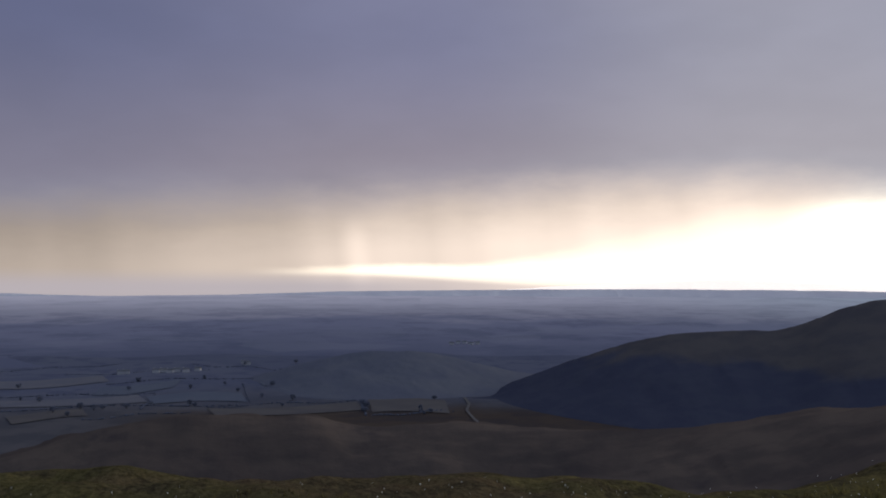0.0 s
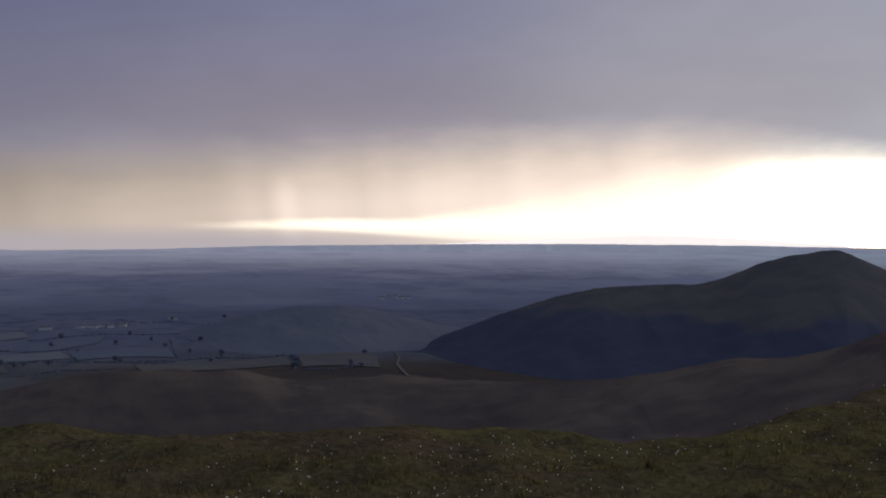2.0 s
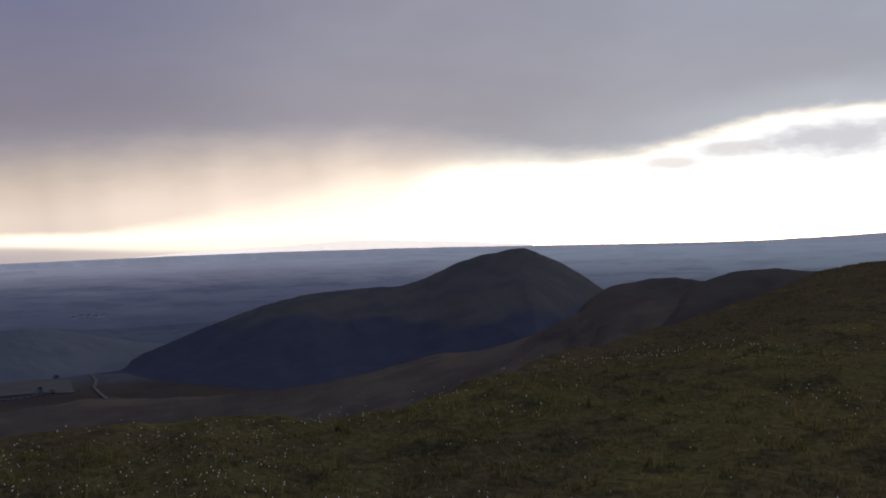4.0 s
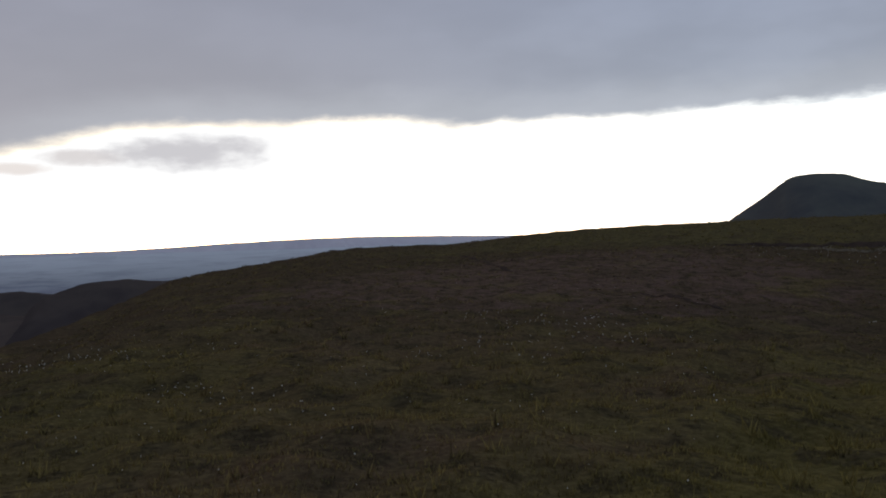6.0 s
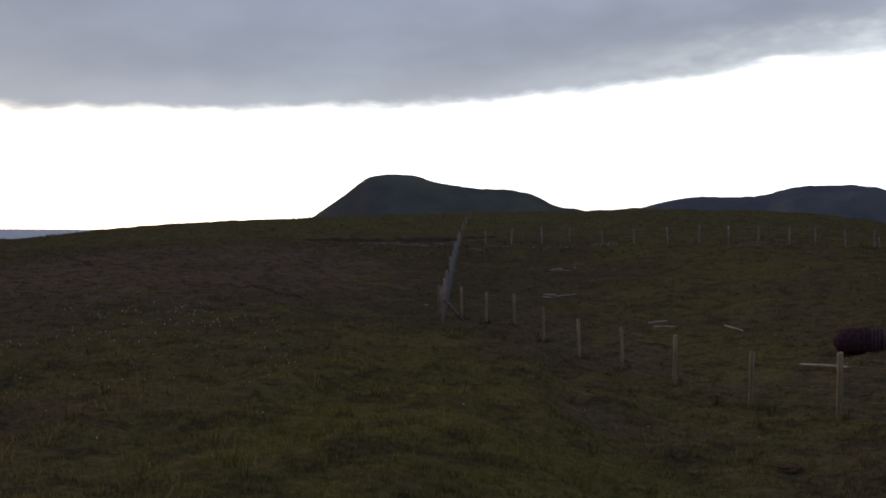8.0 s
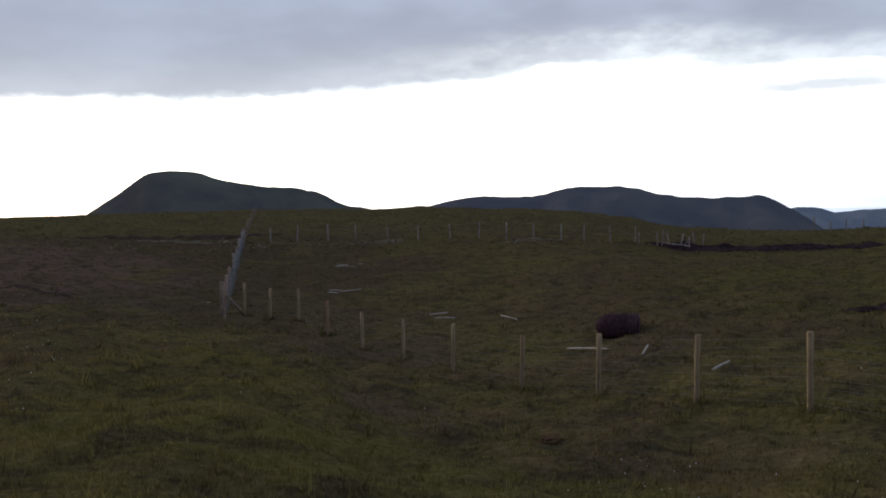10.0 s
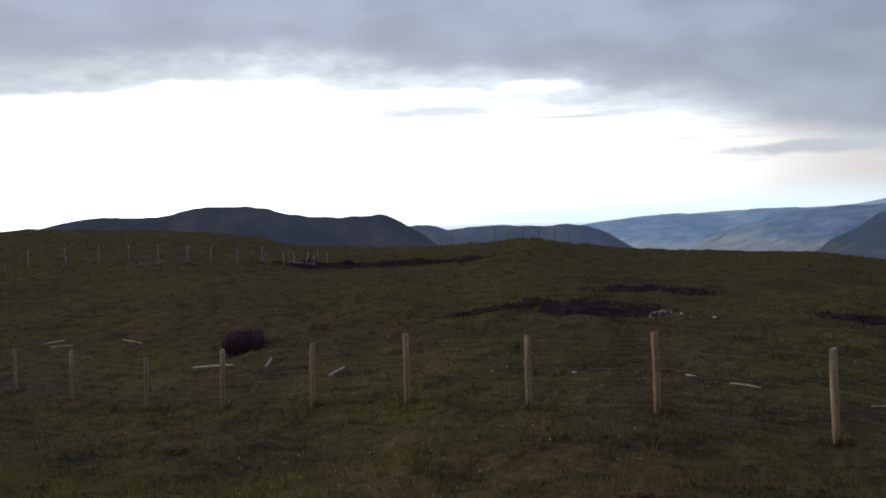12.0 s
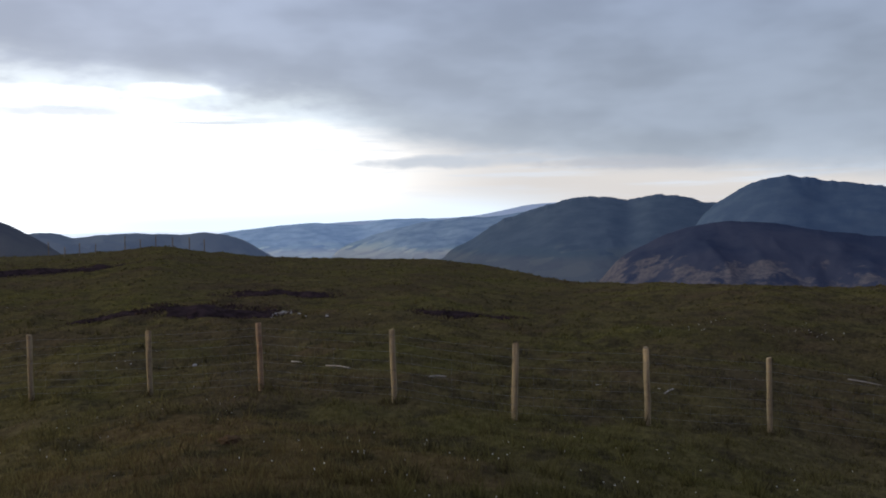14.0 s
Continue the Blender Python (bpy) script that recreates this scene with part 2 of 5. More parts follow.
def moor_tint(n, place):
    """Olive turf, bleached grass, red brown heather and dark hummocks, in patches."""
    spread = n.add("ShaderNodeSeparateXYZ")
    n.put(spread.inputs[0], place)
    x, y = spread.outputs[0], spread.outputs[1]
    wide = n.noise(place, 0.11, 4.0, 0.6)
    patch = n.noise(place, 0.5, 5.0, 0.65)
    mid = n.noise(place, 1.5, 5.0, 0.65)
    west = n.ramp(n.math("MULTIPLY_ADD", y, -0.25, x), 2.0, -10.0)
    heather = n.mix(n.ramp(patch, 0.4, 0.6), (0.140, 0.092, 0.070), (0.104, 0.074, 0.058))
    east = n.ramp(n.math("MULTIPLY_ADD", y, -0.22, x), -3.0, 3.0, 0.0, 0.62)
    heather = n.mix(east, heather, n.mix(n.ramp(patch, 0.4, 0.6), (0.118, 0.094, 0.040), (0.092, 0.078, 0.034)))
    tint = n.mix(n.ramp(wide, 0.42, 0.58), (0.124, 0.107, 0.038), heather)
    tint = n.mix(n.math("MULTIPLY", west, 0.55), tint, (0.104, 0.081, 0.040))
    gap = n.math("POWER", n.math("ADD", n.math("POWER", x, 2.0), n.math("POWER", n.math("SUBTRACT", y, 1.5), 2.0)), 0.5)
    turf = n.ramp(n.math("MULTIPLY_ADD", patch, 5.0, gap), 12.5, 8.5, 0.0, 0.8)
    tint = n.mix(turf, tint, n.mix(n.ramp(wide, 0.4, 0.6), (0.118, 0.103, 0.034), (0.142, 0.098, 0.050)))
    tint = n.mix(n.ramp(patch, 0.52, 0.70, 0.0, 0.6), tint, (0.185, 0.148, 0.076))
    green = n.math("MULTIPLY", n.ramp(n.math("MULTIPLY_ADD", y, -0.55, x), -1.0, 6.0, 0.0, 0.75), n.ramp(wide, 0.62, 0.40, 0.45, 1.0))
    tint = n.mix(green, tint, n.mix(n.ramp(patch, 0.38, 0.62), (0.094, 0.098, 0.025), (0.107, 0.102, 0.035)))
    tint = n.mix(n.math("MULTIPLY", west, n.ramp(gap, 20.0, 32.0)), tint, n.mix(n.ramp(patch, 0.35, 0.65), (0.092, 0.070, 0.046), (0.074, 0.056, 0.042)))
    brow = n.ramp(n.math("MULTIPLY_ADD", y, 0.5, x), -2.0, -9.0)
    tint = n.mix(n.math("MULTIPLY", brow, n.ramp(gap, 26.0, 18.0, 0.0, 0.75)), tint, n.mix(n.ramp(patch, 0.4, 0.62), (0.064, 0.068, 0.024), (0.084, 0.078, 0.034)))
    moss = n.noise(place, 0.33, 5.0, 0.6)
    tint = n.mix(n.ramp(moss, 0.53, 0.63, 0.0, 0.62), tint, n.mix(n.ramp(patch, 0.4, 0.6), (0.112, 0.074, 0.050), (0.080, 0.058, 0.042)))
    tint = n.mix(n.ramp(moss, 0.42, 0.33, 0.0, 0.5), tint, (0.150, 0.132, 0.052))
    # a worn brown patch inside the fence, a green way beside it, green turf on the crest
    def spot(x0, y0, wide, long):
        u = n.math("POWER", n.math("DIVIDE", n.math("SUBTRACT", x, x0), wide), 2.0)
        v = n.math("POWER", n.math("DIVIDE", n.math("SUBTRACT", y, y0), long), 2.0)
        body = n.math("SUBTRACT", 1.0, n.math("ADD", u, v))
        return n.ramp(n.math("ADD", body, n.math("MULTIPLY_ADD", patch, 3.0, -1.5)), -0.3, 0.6, 0.0, 0.82)
    tint = n.mix(spot(4.7, 4.2, 2.6, 3.6), tint, n.mix(n.ramp(mid, 0.4, 0.6), (0.152, 0.104, 0.048), (0.114, 0.083, 0.038)))
    tint = n.mix(spot(1.6, 8.0, 2.6, 4.2), tint, n.mix(n.ramp(mid, 0.4, 0.6), (0.112, 0.112, 0.030), (0.088, 0.086, 0.026)))
    tint = n.mix(spot(-13.0, 47.0, 13.0, 19.0), tint, n.mix(n.ramp(mid, 0.4, 0.6), (0.168, 0.114, 0.100), (0.122, 0.084, 0.074)))
    tint = n.mix(spot(27.0, 92.0, 9.0, 12.0), tint, (0.118, 0.082, 0.058))
    for x0, y0, span, depth in ((36.0, 52.5, 8.0, 4.0), (19.6, 18.8, 3.0, 2.2), (27.3, 21.8, 2.6, 2.0), (23.7, 11.3, 1.6, 1.4), (-1.5, 72.5, 12.0, 2.5)):
        tint = n.mix(n.math("MULTIPLY", spot(x0, y0, span, depth), 0.85), tint, (0.052, 0.037, 0.034))
    tint = n.mix(spot(-0.2, 13.5, 2.6, 8.0), tint, (0.120, 0.107, 0.030))
    crest = n.math("MULTIPLY", n.ramp(n.math("MULTIPLY_ADD", wide, 10.0, y), 72.0, 80.0), n.ramp(x, -52.0, -20.0))
    tint = n.mix(crest, tint, n.mix(n.ramp(patch, 0.4, 0.6), (0.130, 0.120, 0.052), (0.106, 0.096, 0.046)))
    tuft = n.noise(place, 0.24, 3.0, 0.6)
    tint = n.mix(n.ramp(tuft, 0.52, 0.64, 0.0, 0.55), tint, n.mix(n.ramp(patch, 0.4, 0.6), (0.066, 0.052, 0.030), (0.090, 0.062, 0.044)))
    tint = n.mix(n.ramp(tuft, 0.44, 0.34, 0.0, 0.5), tint, (0.158, 0.140, 0.050))
    tint = n.mix(1.0, tint, (1.09, 1.01, 1.02), "MULTIPLY")
    return n.mix(n.ramp(mid, 0.49, 0.60, 0.0, 0.75), tint, (0.042, 0.033, 0.024))


def ground_colour(n, place):
    """The moor's turf; brown moor lower down; fields on the valley floor."""
    grain = n.noise(place, 9.0, 4.0, 0.7)
    near = moor_tint(n, place)
    near = n.mix(n.ramp(grain, 0.35, 0.72), n.mix(0.45, near, (0.034, 0.028, 0.014)), n.mix(0.3, near, (0.21, 0.175, 0.08)))
    split = n.add("ShaderNodeSeparateXYZ")
    n.put(split.inputs[0], place)
    low = n.ramp(split.outputs[2], -3.0, -25.0)
    moor = n.mix(n.ramp(n.noise(place, 0.012, 5.0, 0.6), 0.4, 0.62), (0.080, 0.062, 0.050), (0.062, 0.052, 0.050))
    valley = n.ramp(split.outputs[2], -120.0, -146.0)
    out = n.math("POWER", n.math("ADD", n.math("POWER", split.outputs[0], 2.0), n.math("POWER", split.outputs[1], 2.0)), 0.5)
    out = n.math("MULTIPLY_ADD", n.noise(place, 0.01, 4.0), 160.0, out)
    rough_land = n.math("MULTIPLY", n.ramp(out, 1260.0, 1150.0), n.ramp(split.outputs[1], -330.0, -180.0))
    valley = n.math("MULTIPLY", valley, n.math("SUBTRACT", 1.0, rough_land))
    cells = n.add("ShaderNodeTexVoronoi")
    n.put(cells.inputs["Vector"], place)
    cells.inputs["Scale"].default_value = 0.008
    tone = n.add("ShaderNodeSeparateColor")
    n.put(tone.inputs[0], cells.outputs["Color"])
    # Distance haze is put into the field tones: pale blue, browner close in.
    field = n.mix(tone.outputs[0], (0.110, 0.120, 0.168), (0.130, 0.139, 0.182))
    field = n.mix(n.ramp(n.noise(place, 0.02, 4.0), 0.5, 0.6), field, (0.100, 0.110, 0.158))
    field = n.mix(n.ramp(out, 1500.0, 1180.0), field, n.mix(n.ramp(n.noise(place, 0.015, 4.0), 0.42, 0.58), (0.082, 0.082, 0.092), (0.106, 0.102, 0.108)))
    return n.mix(valley, n.mix(low, near, moor), field)


M_GROUND = material("moor_ground", ground_colour, 0.95, (3.5, 1.0, 0.14))


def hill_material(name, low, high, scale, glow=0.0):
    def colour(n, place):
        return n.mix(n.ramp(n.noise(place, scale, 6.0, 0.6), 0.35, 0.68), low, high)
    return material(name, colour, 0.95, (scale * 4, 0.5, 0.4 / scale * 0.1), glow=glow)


def wood_colour(n, place):
    info = n.add("ShaderNodeObjectInfo").outputs["Random"]
    split = n.add("ShaderNodeSeparateXYZ")
    n.put(split.inputs[0], place)
    grain = n.noise(n.combine(n.math("MULTIPLY", split.outputs[0], 30.0), n.math("MULTIPLY", split.outputs[1], 30.0), split.outputs[2]), 2.0, 4.0)
    light = n.mix(n.ramp(grain, 0.3, 0.7), (0.29, 0.225, 0.13), (0.44, 0.355, 0.22))
    light = n.mix(n.math("MULTIPLY", info, 0.5), light, (0.26, 0.185, 0.105))
    light = n.mix(n.ramp(n.noise(place, 9.0, 4.0, 0.65), 0.5, 0.7, 0.0, 0.55), light, (0.17, 0.125, 0.075))
    return light


M_WOOD = material("tanalised_pine", wood_colour, 0.75, (40.0, 0.3, 0.004))

# ---------------------------------------------------------------- land


def smooth_table(az, points):
    """Values at headings between (heading, value) knots, eased."""
    a = np.array([p[0] for p in points], float)
    v = np.array([p[1] for p in points], float)
    k = np.clip(np.searchsorted(a, az) - 1, 0, len(a) - 2)
    u = np.clip((az - a[k]) / (a[k + 1] - a[k]), 0, 1)
    slope = np.gradient(v, a)
    h = a[k + 1] - a[k]
    return ((2 * u**3 - 3 * u**2 + 1) * v[k] + (u**3 - 2 * u**2 + u) * h * slope[k]
            + (3 * u**2 - 2 * u**3) * v[k + 1] + (u**3 - u**2) * h * slope[k + 1])


VALLEY = -150.0
# the dip before the rise: how far, how deep
DIP_R = [(-180, 14), (-110, 14), (-66, 13), (-45, 16), (-30, 20), (-10, 28), (3, 32), (10, 25), (20, 19), (30, 15), (45, 12.3), (65, 10.5), (84, 11.4), (92, 12.7), (120, 14), (180, 14)]
DIP_Z = [(-180, -0.5), (-110, -0.65), (-66, -0.7), (-45, -0.8), (-30, -0.7), (-10, -1.1), (3, -1.9), (10, -2.2), (20, -2.0), (30, -1.5), (45, -1.05), (65, -0.95), (84, -1.4), (92, -1.75), (120, -1.8), (180, -0.5)]
# the crest against the sky: how far, and its height in degrees from the eye
CREST_R = [(-180, 16), (-110, 15), (-84, 15), (-69, 15.6), (-62, 17), (-58, 18.3), (-54.5, 21), (-52.4, 24.6), (-50, 28.7), (-47.6, 36), (-45, 46), (-42.5, 63), (-39.7, 85),
           (-36.6, 98), (-33.6, 105), (-28.8, 113), (-15, 120), (10, 120), (22, 125), (29, 110), (37, 105), (50, 95), (62, 85), (69, 60), (76, 45), (100, 45), (130, 40), (180, 16)]
CREST_E = [(-180, -8), (-110, -9.6), (-84, -9.7), (-69, -9.4), (-62, -9.6), (-58, -9.1), (-54.5, -7.95), (-52.4, -7.05), (-50, -6.4), (-47.6, -5.65), (-45, -4.8), (-42.5, -3.65), (-39.7, -2.45),
           (-36.6, -1.9), (-33.6, -1.45), (-30.5, -1.0), (-27, -0.84), (-23.5, -0.8), (-20, -0.5), (-17, -0.28), (-14, -0.12), (-7, 0.07), (1, 0.18), (10, 0.18), (15, 0.18), (19, 0.0),
           (22, -0.15), (26, -0.65), (29, -1.25), (33, -1.48), (37, -1.52), (40.5, -1.36), (43, -1.15), (46, -1.6), (50, -2.05), (56, -2.35), (60, -2.5), (63, -2.95), (66, -3.55), (69, -4.15), (75, -4.45), (100, -4.6), (140, -5), (180, -8)]


def bumps(x, y, wave, seed):
    """Cheap smooth noise from sines."""
    rng = np.random.RandomState(seed)
    total = np.zeros_like(x)
    for _ in range(9):
        a, p, f = rng.rand() * math.pi * 2, rng.rand() * 6.28, (0.6 + 0.9 * rng.rand()) * 2 * math.pi / wave
        total += np.sin((x * math.cos(a) + y * math.sin(a)) * f + p)
    return total / 4.5


def fractal(x, y, wave, octaves, seed):
    """Lattice noise in several octaves, about -1 to 1."""
    total, amp, norm = np.zeros_like(x), 1.0, 0.0
    for k in range(octaves):
        u, v = x / wave + 17.3 * k + seed * 3.7, y / wave - 9.1 * k + seed * 1.9
        iu, iv = np.floor(u), np.floor(v)
        fu, fv = u - iu, v - iv
        fu, fv = fu * fu * (3 - 2 * fu), fv * fv * (3 - 2 * fv)

        def corner(du, dv):
            h = np.sin((iu + du) * 127.1 + (iv + dv) * 311.7 + seed * 74.7 + k * 19.0) * 43758.5453
            return (h - np.floor(h)) * 2 - 1
        low = corner(0, 0) * (1 - fu) + corner(1, 0) * fu
        high = corner(0, 1) * (1 - fu) + corner(1, 1) * fu
        total += amp * (low * (1 - fv) + high * fv)
        norm += amp
        amp *= 0.55
        wave *= 0.48
    return total / norm * 1.6


def land_height(x, y):
    r = np.hypot(x, y)
    az = np.degrees(np.arctan2(x, y))
    rd, zd = smooth_table(az, DIP_R), smooth_table(az, DIP_Z)
    rc = np.maximum(smooth_table(az, CREST_R), rd * 1.05)
    zc = EYE + rc * np.tan(np.radians(smooth_table(az, CREST_E)))
    u = np.clip(r / rd, 0, 1)
    near = zd * (u**1.5 * (2.5 - 1.5 * u) * 0.5 + 0.5 * u)
    v = np.clip((r - rd) / (rc - rd), 0, 1)
    rise = zd + (zc - zd) * (0.45 * v + 0.55 * v * v * (3 - 2 * v))
    z = np.where(r < rd, near, rise)
    steep = np.clip((-46 - az) / 10, 0, 1)
    w = (0.35 - 0.17 * steep) * rc
    d = np.maximum(r - rc, 0)
    z = z - (0.23 + 0.09 * steep) * (np.sqrt(d * d + w * w) - w)
    near_rough = np.clip((45 - r) / 25, 0, 1)
    soft = np.clip((r - 170) / 400, 0, 1)
    z = z + soft * bumps(x, y, 190, 3) * 6 + np.clip(r / 12, 0, 1) * (0.09 * bumps(x, y, 5.0, 5) + 0.085 * bumps(x, y, 1.7, 6) + near_rough * 0.045 * fractal(x, y, 0.9, 3, 7))
    z = z + np.clip((r - 45) / 50, 0, 1) * np.clip((260 - r) / 80, 0, 1) * 0.24 * fractal(x, y, 5.0, 4, 2)
    k = 10.0
    z = VALLEY + k * np.logaddexp(0, np.minimum((z - VALLEY) / k, 500))
    z = z + np.clip((r - 700) / 600, 0, 1) * bumps(x, y, 420, 8) * 3.0
    return z


def grid_mesh(name, x, y, z, mat, wrap=False):
    """A mesh from arrays of rows and columns."""
    rows, cols = x.shape
    verts = np.stack([x, y, z], -1).reshape(-1, 3)
    i = np.arange(rows * cols).reshape(rows, cols)
    if wrap:
        i = np.concatenate([i, i[:, :1]], 1)
    faces = np.stack([i[:-1, :-1], i[:-1, 1:], i[1:, 1:], i[1:, :-1]], -1).reshape(-1, 4)
    me = bpy.data.meshes.new(name)
    me.from_pydata(verts.tolist(), [], faces.tolist())
    me.polygons.foreach_set("use_smooth", np.ones(len(faces), bool))
    me.materials.append(mat)
    me.update()
    return me


def build_ground():
    r = np.concatenate([[0.05, 0.4], np.geomspace(0.9, 110, 300)[:-1], np.geomspace(110, 4900, 130)])
    a = np.radians(np.linspace(-180, 180, 721)[:-1])
    rr, aa = np.meshgrid(r, a, indexing="ij")
    x, y = rr * np.sin(aa), rr * np.cos(aa)
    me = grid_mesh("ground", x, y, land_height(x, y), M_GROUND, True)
    tagged(new("ground", me), "dark olive and brown moorland of rough grass and heather", "moorland", kind="structure")


build_ground()


def hill(label, outline, far, deep, mat, base=VALLEY, rough=1.0, group="", crag=0.085):
    """A ridge with the given (heading, degrees) outline, its crest that far off, with slopes that deep before and behind.
    rough: gullies and ribs on the slopes; crag: unevenness of the crest, in degrees."""
    a0, a1 = outline[0][0], outline[-1][0]
    az = np.linspace(a0, a1, max(90, int((a1 - a0) * 13)))
    jag = fractal(az, az * 0, 1.3, 4, far * 0.001) * crag
    top = EYE + far * np.tan(np.radians(smooth_table(az, outline)))
    u = np.linspace(0, 1, len(az))
    ends = np.clip(np.minimum(u, 1 - u) / 0.06, 0, 1)
    top = base - 2 + np.maximum(top - base + 2, 0) * ends * ends * (3 - 2 * ends)
    width = np.clip((top - base) / (top - base).max(), 0.02, 1) ** 0.4
    v = np.linspace(-1, 1, 101)
    vv, aa = np.meshgrid(v, az, indexing="ij")
    crest = np.broadcast_to(top, vv.shape)
    shape = (1 - np.abs(vv) ** 1.2) ** 1.15
    rr = far + deep * vv * width
    x, y = rr * np.sin(np.radians(aa)), rr * np.cos(np.radians(aa))
    slope = np.sin(np.abs(vv) * math.pi) ** 0.8
    z = base + (crest - base) * shape
    across = np.radians(aa) * far
    ribs = 1 - 2 * np.abs(fractal(across + 0.25 * deep * vv, rr * 0.45, deep * 0.42, 4, far * 0.01))
    knolls = fractal(x, y, deep * 0.3, 5, far * 0.02)
    z = z + slope * width * rough * deep * (0.022 * ribs + 0.022 * knolls)
    z = z + far * np.tan(np.radians(jag)) * np.exp(-(vv / 0.1) ** 2) - 2.0 * (np.abs(vv) > 0.999)
    ob = new("hill", grid_mesh("hill", x, y, z, mat))
    return tagged(ob, label, "hill", group, "structure" if group == "distance" else "")


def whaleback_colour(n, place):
    """Dark blue below, browner thin heather above, along a wandering line; haze is put into both."""
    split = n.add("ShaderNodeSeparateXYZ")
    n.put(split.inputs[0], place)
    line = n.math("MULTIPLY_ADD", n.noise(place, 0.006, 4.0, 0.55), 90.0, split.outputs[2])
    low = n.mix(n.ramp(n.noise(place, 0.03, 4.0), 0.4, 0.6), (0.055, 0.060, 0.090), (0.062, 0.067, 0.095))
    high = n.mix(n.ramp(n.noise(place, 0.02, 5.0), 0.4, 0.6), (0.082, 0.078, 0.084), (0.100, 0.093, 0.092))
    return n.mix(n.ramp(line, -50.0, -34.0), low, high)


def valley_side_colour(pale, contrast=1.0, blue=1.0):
    """Blue green slopes with fields and dark woods near the foot; pale, contrast, blue: haze put into the colour."""
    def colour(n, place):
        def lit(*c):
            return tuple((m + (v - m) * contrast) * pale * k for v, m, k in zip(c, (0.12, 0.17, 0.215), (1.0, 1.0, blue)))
        split = n.add("ShaderNodeSeparateXYZ")
        n.put(split.inputs[0], place)
        slope = n.mix(n.ramp(n.noise(place, 0.014, 6.0, 0.65), 0.36, 0.64), lit(0.104, 0.150, 0.200), lit(0.142, 0.192, 0.240))
        chute = n.noise(n.combine(split.outputs[0], split.outputs[1], n.math("MULTIPLY", split.outputs[2], 0.3)), 0.012, 4.0, 0.6)
        slope = n.mix(n.ramp(chute, 0.58, 0.72, 0.0, 0.1), slope, lit(0.19, 0.225, 0.26))
        cells = n.add("ShaderNodeTexVoronoi")
        n.put(cells.inputs["Vector"], place)
        cells.inputs["Scale"].default_value = 0.017
        tint = n.add("ShaderNodeSeparateColor")
        n.put(tint.inputs[0], cells.outputs["Color"])
        field = n.mix(n.ramp(tint.outputs[0], 0.3, 1.0), lit(0.125, 0.180, 0.215), lit(0.205, 0.245, 0.245))
        wood = n.ramp(n.noise(place, 0.012, 3.0), 0.50, 0.56)
        field = n.mix(wood, field, lit(0.095, 0.140, 0.190))
        slope = n.mix(n.ramp(n.math("MULTIPLY_ADD", n.noise(place, 0.006, 3.0), 70.0, split.outputs[2]), -25.0, -62.0), slope, field)
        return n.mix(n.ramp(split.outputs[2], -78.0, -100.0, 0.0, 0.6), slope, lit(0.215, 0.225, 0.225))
    return colour


def scree_colour(n, place):
    """Dark heather with pale scree tongues on the lower slope."""
    split = n.add("ShaderNodeSeparateXYZ")
    n.put(split.inputs[0], place)
    heather = n.mix(n.ramp(n.noise(place, 0.012, 5.0, 0.6), 0.38, 0.62), (0.044, 0.058, 0.098), (0.064, 0.074, 0.112))
    flow = n.combine(split.outputs[0], split.outputs[1], n.math("MULTIPLY", split.outputs[2], 0.5))
    below = n.ramp(split.outputs[2], -66.0, -28.0, 0.20, -0.16)
    tongue = n.ramp(n.math("ADD", n.math("MULTIPLY_ADD", n.noise(place, 0.011, 3.0), 0.5, n.noise(flow, 0.035, 6.0, 0.68)), n.math("MULTIPLY_ADD", n.ramp(n.math("DIVIDE", split.outputs[0], n.math("MAXIMUM", split.outputs[1], 1.0)), 4.2, 7.5), -0.14, below)), 0.84, 0.97)
    rock = n.mix(n.ramp(n.noise(flow, 0.15, 4.0, 0.7), 0.4, 0.6), (0.105, 0.105, 0.125), (0.168, 0.150, 0.155))
    return n.mix(tongue, heather, rock)


def spur_colour(n, place):
    """Brown bent grass and dark heather in drawn-out patches, with a few darker flushes."""
    spread = n.add("ShaderNodeSeparateXYZ")
    n.put(spread.inputs[0], place)
    drawn = n.combine(n.math("MULTIPLY", spread.outputs[0], 1.6), n.math("MULTIPLY", spread.outputs[1], 0.7), spread.outputs[2])
    brown = n.mix(n.ramp(n.noise(drawn, 0.010, 5.0, 0.6), 0.36, 0.64), (0.084, 0.067, 0.059), (0.128, 0.100, 0.081))
    brown = n.mix(n.ramp(n.noise(drawn, 0.045, 4.0, 0.6), 0.40, 0.62, 0.0, 0.45), brown, (0.056, 0.048, 0.047))
    return n.mix(n.ramp(n.noise(place, 0.016, 4.0, 0.6), 0.60, 0.68, 0.0, 0.6), brown, (0.048, 0.041, 0.047))


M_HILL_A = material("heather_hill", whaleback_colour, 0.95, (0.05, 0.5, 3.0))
M_MOUND = hill_material("moor_mound", (0.070, 0.060, 0.056), (0.102, 0.085, 0.072), 0.02)
M_HILL_B = hill_material("grass_hill", (0.086, 0.092, 0.092), (0.130, 0.136, 0.116), 0.012)
# Fells beyond the moor get a blue cast, haze put into base colour.
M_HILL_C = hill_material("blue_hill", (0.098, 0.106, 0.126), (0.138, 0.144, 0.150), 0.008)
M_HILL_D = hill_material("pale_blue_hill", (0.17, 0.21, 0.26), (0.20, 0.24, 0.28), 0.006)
M_HILL_E = material("valley_side", valley_side_colour(0.80, 0.8, 1.06), 0.95, (0.03, 0.5, 5.0))
# The farther two are brightened copies: haze put into their colour.
M_HILL_PALE = material("hazed_valley_side", valley_side_colour(3.2, 0.95), 0.95, (0.03, 0.5, 5.0))
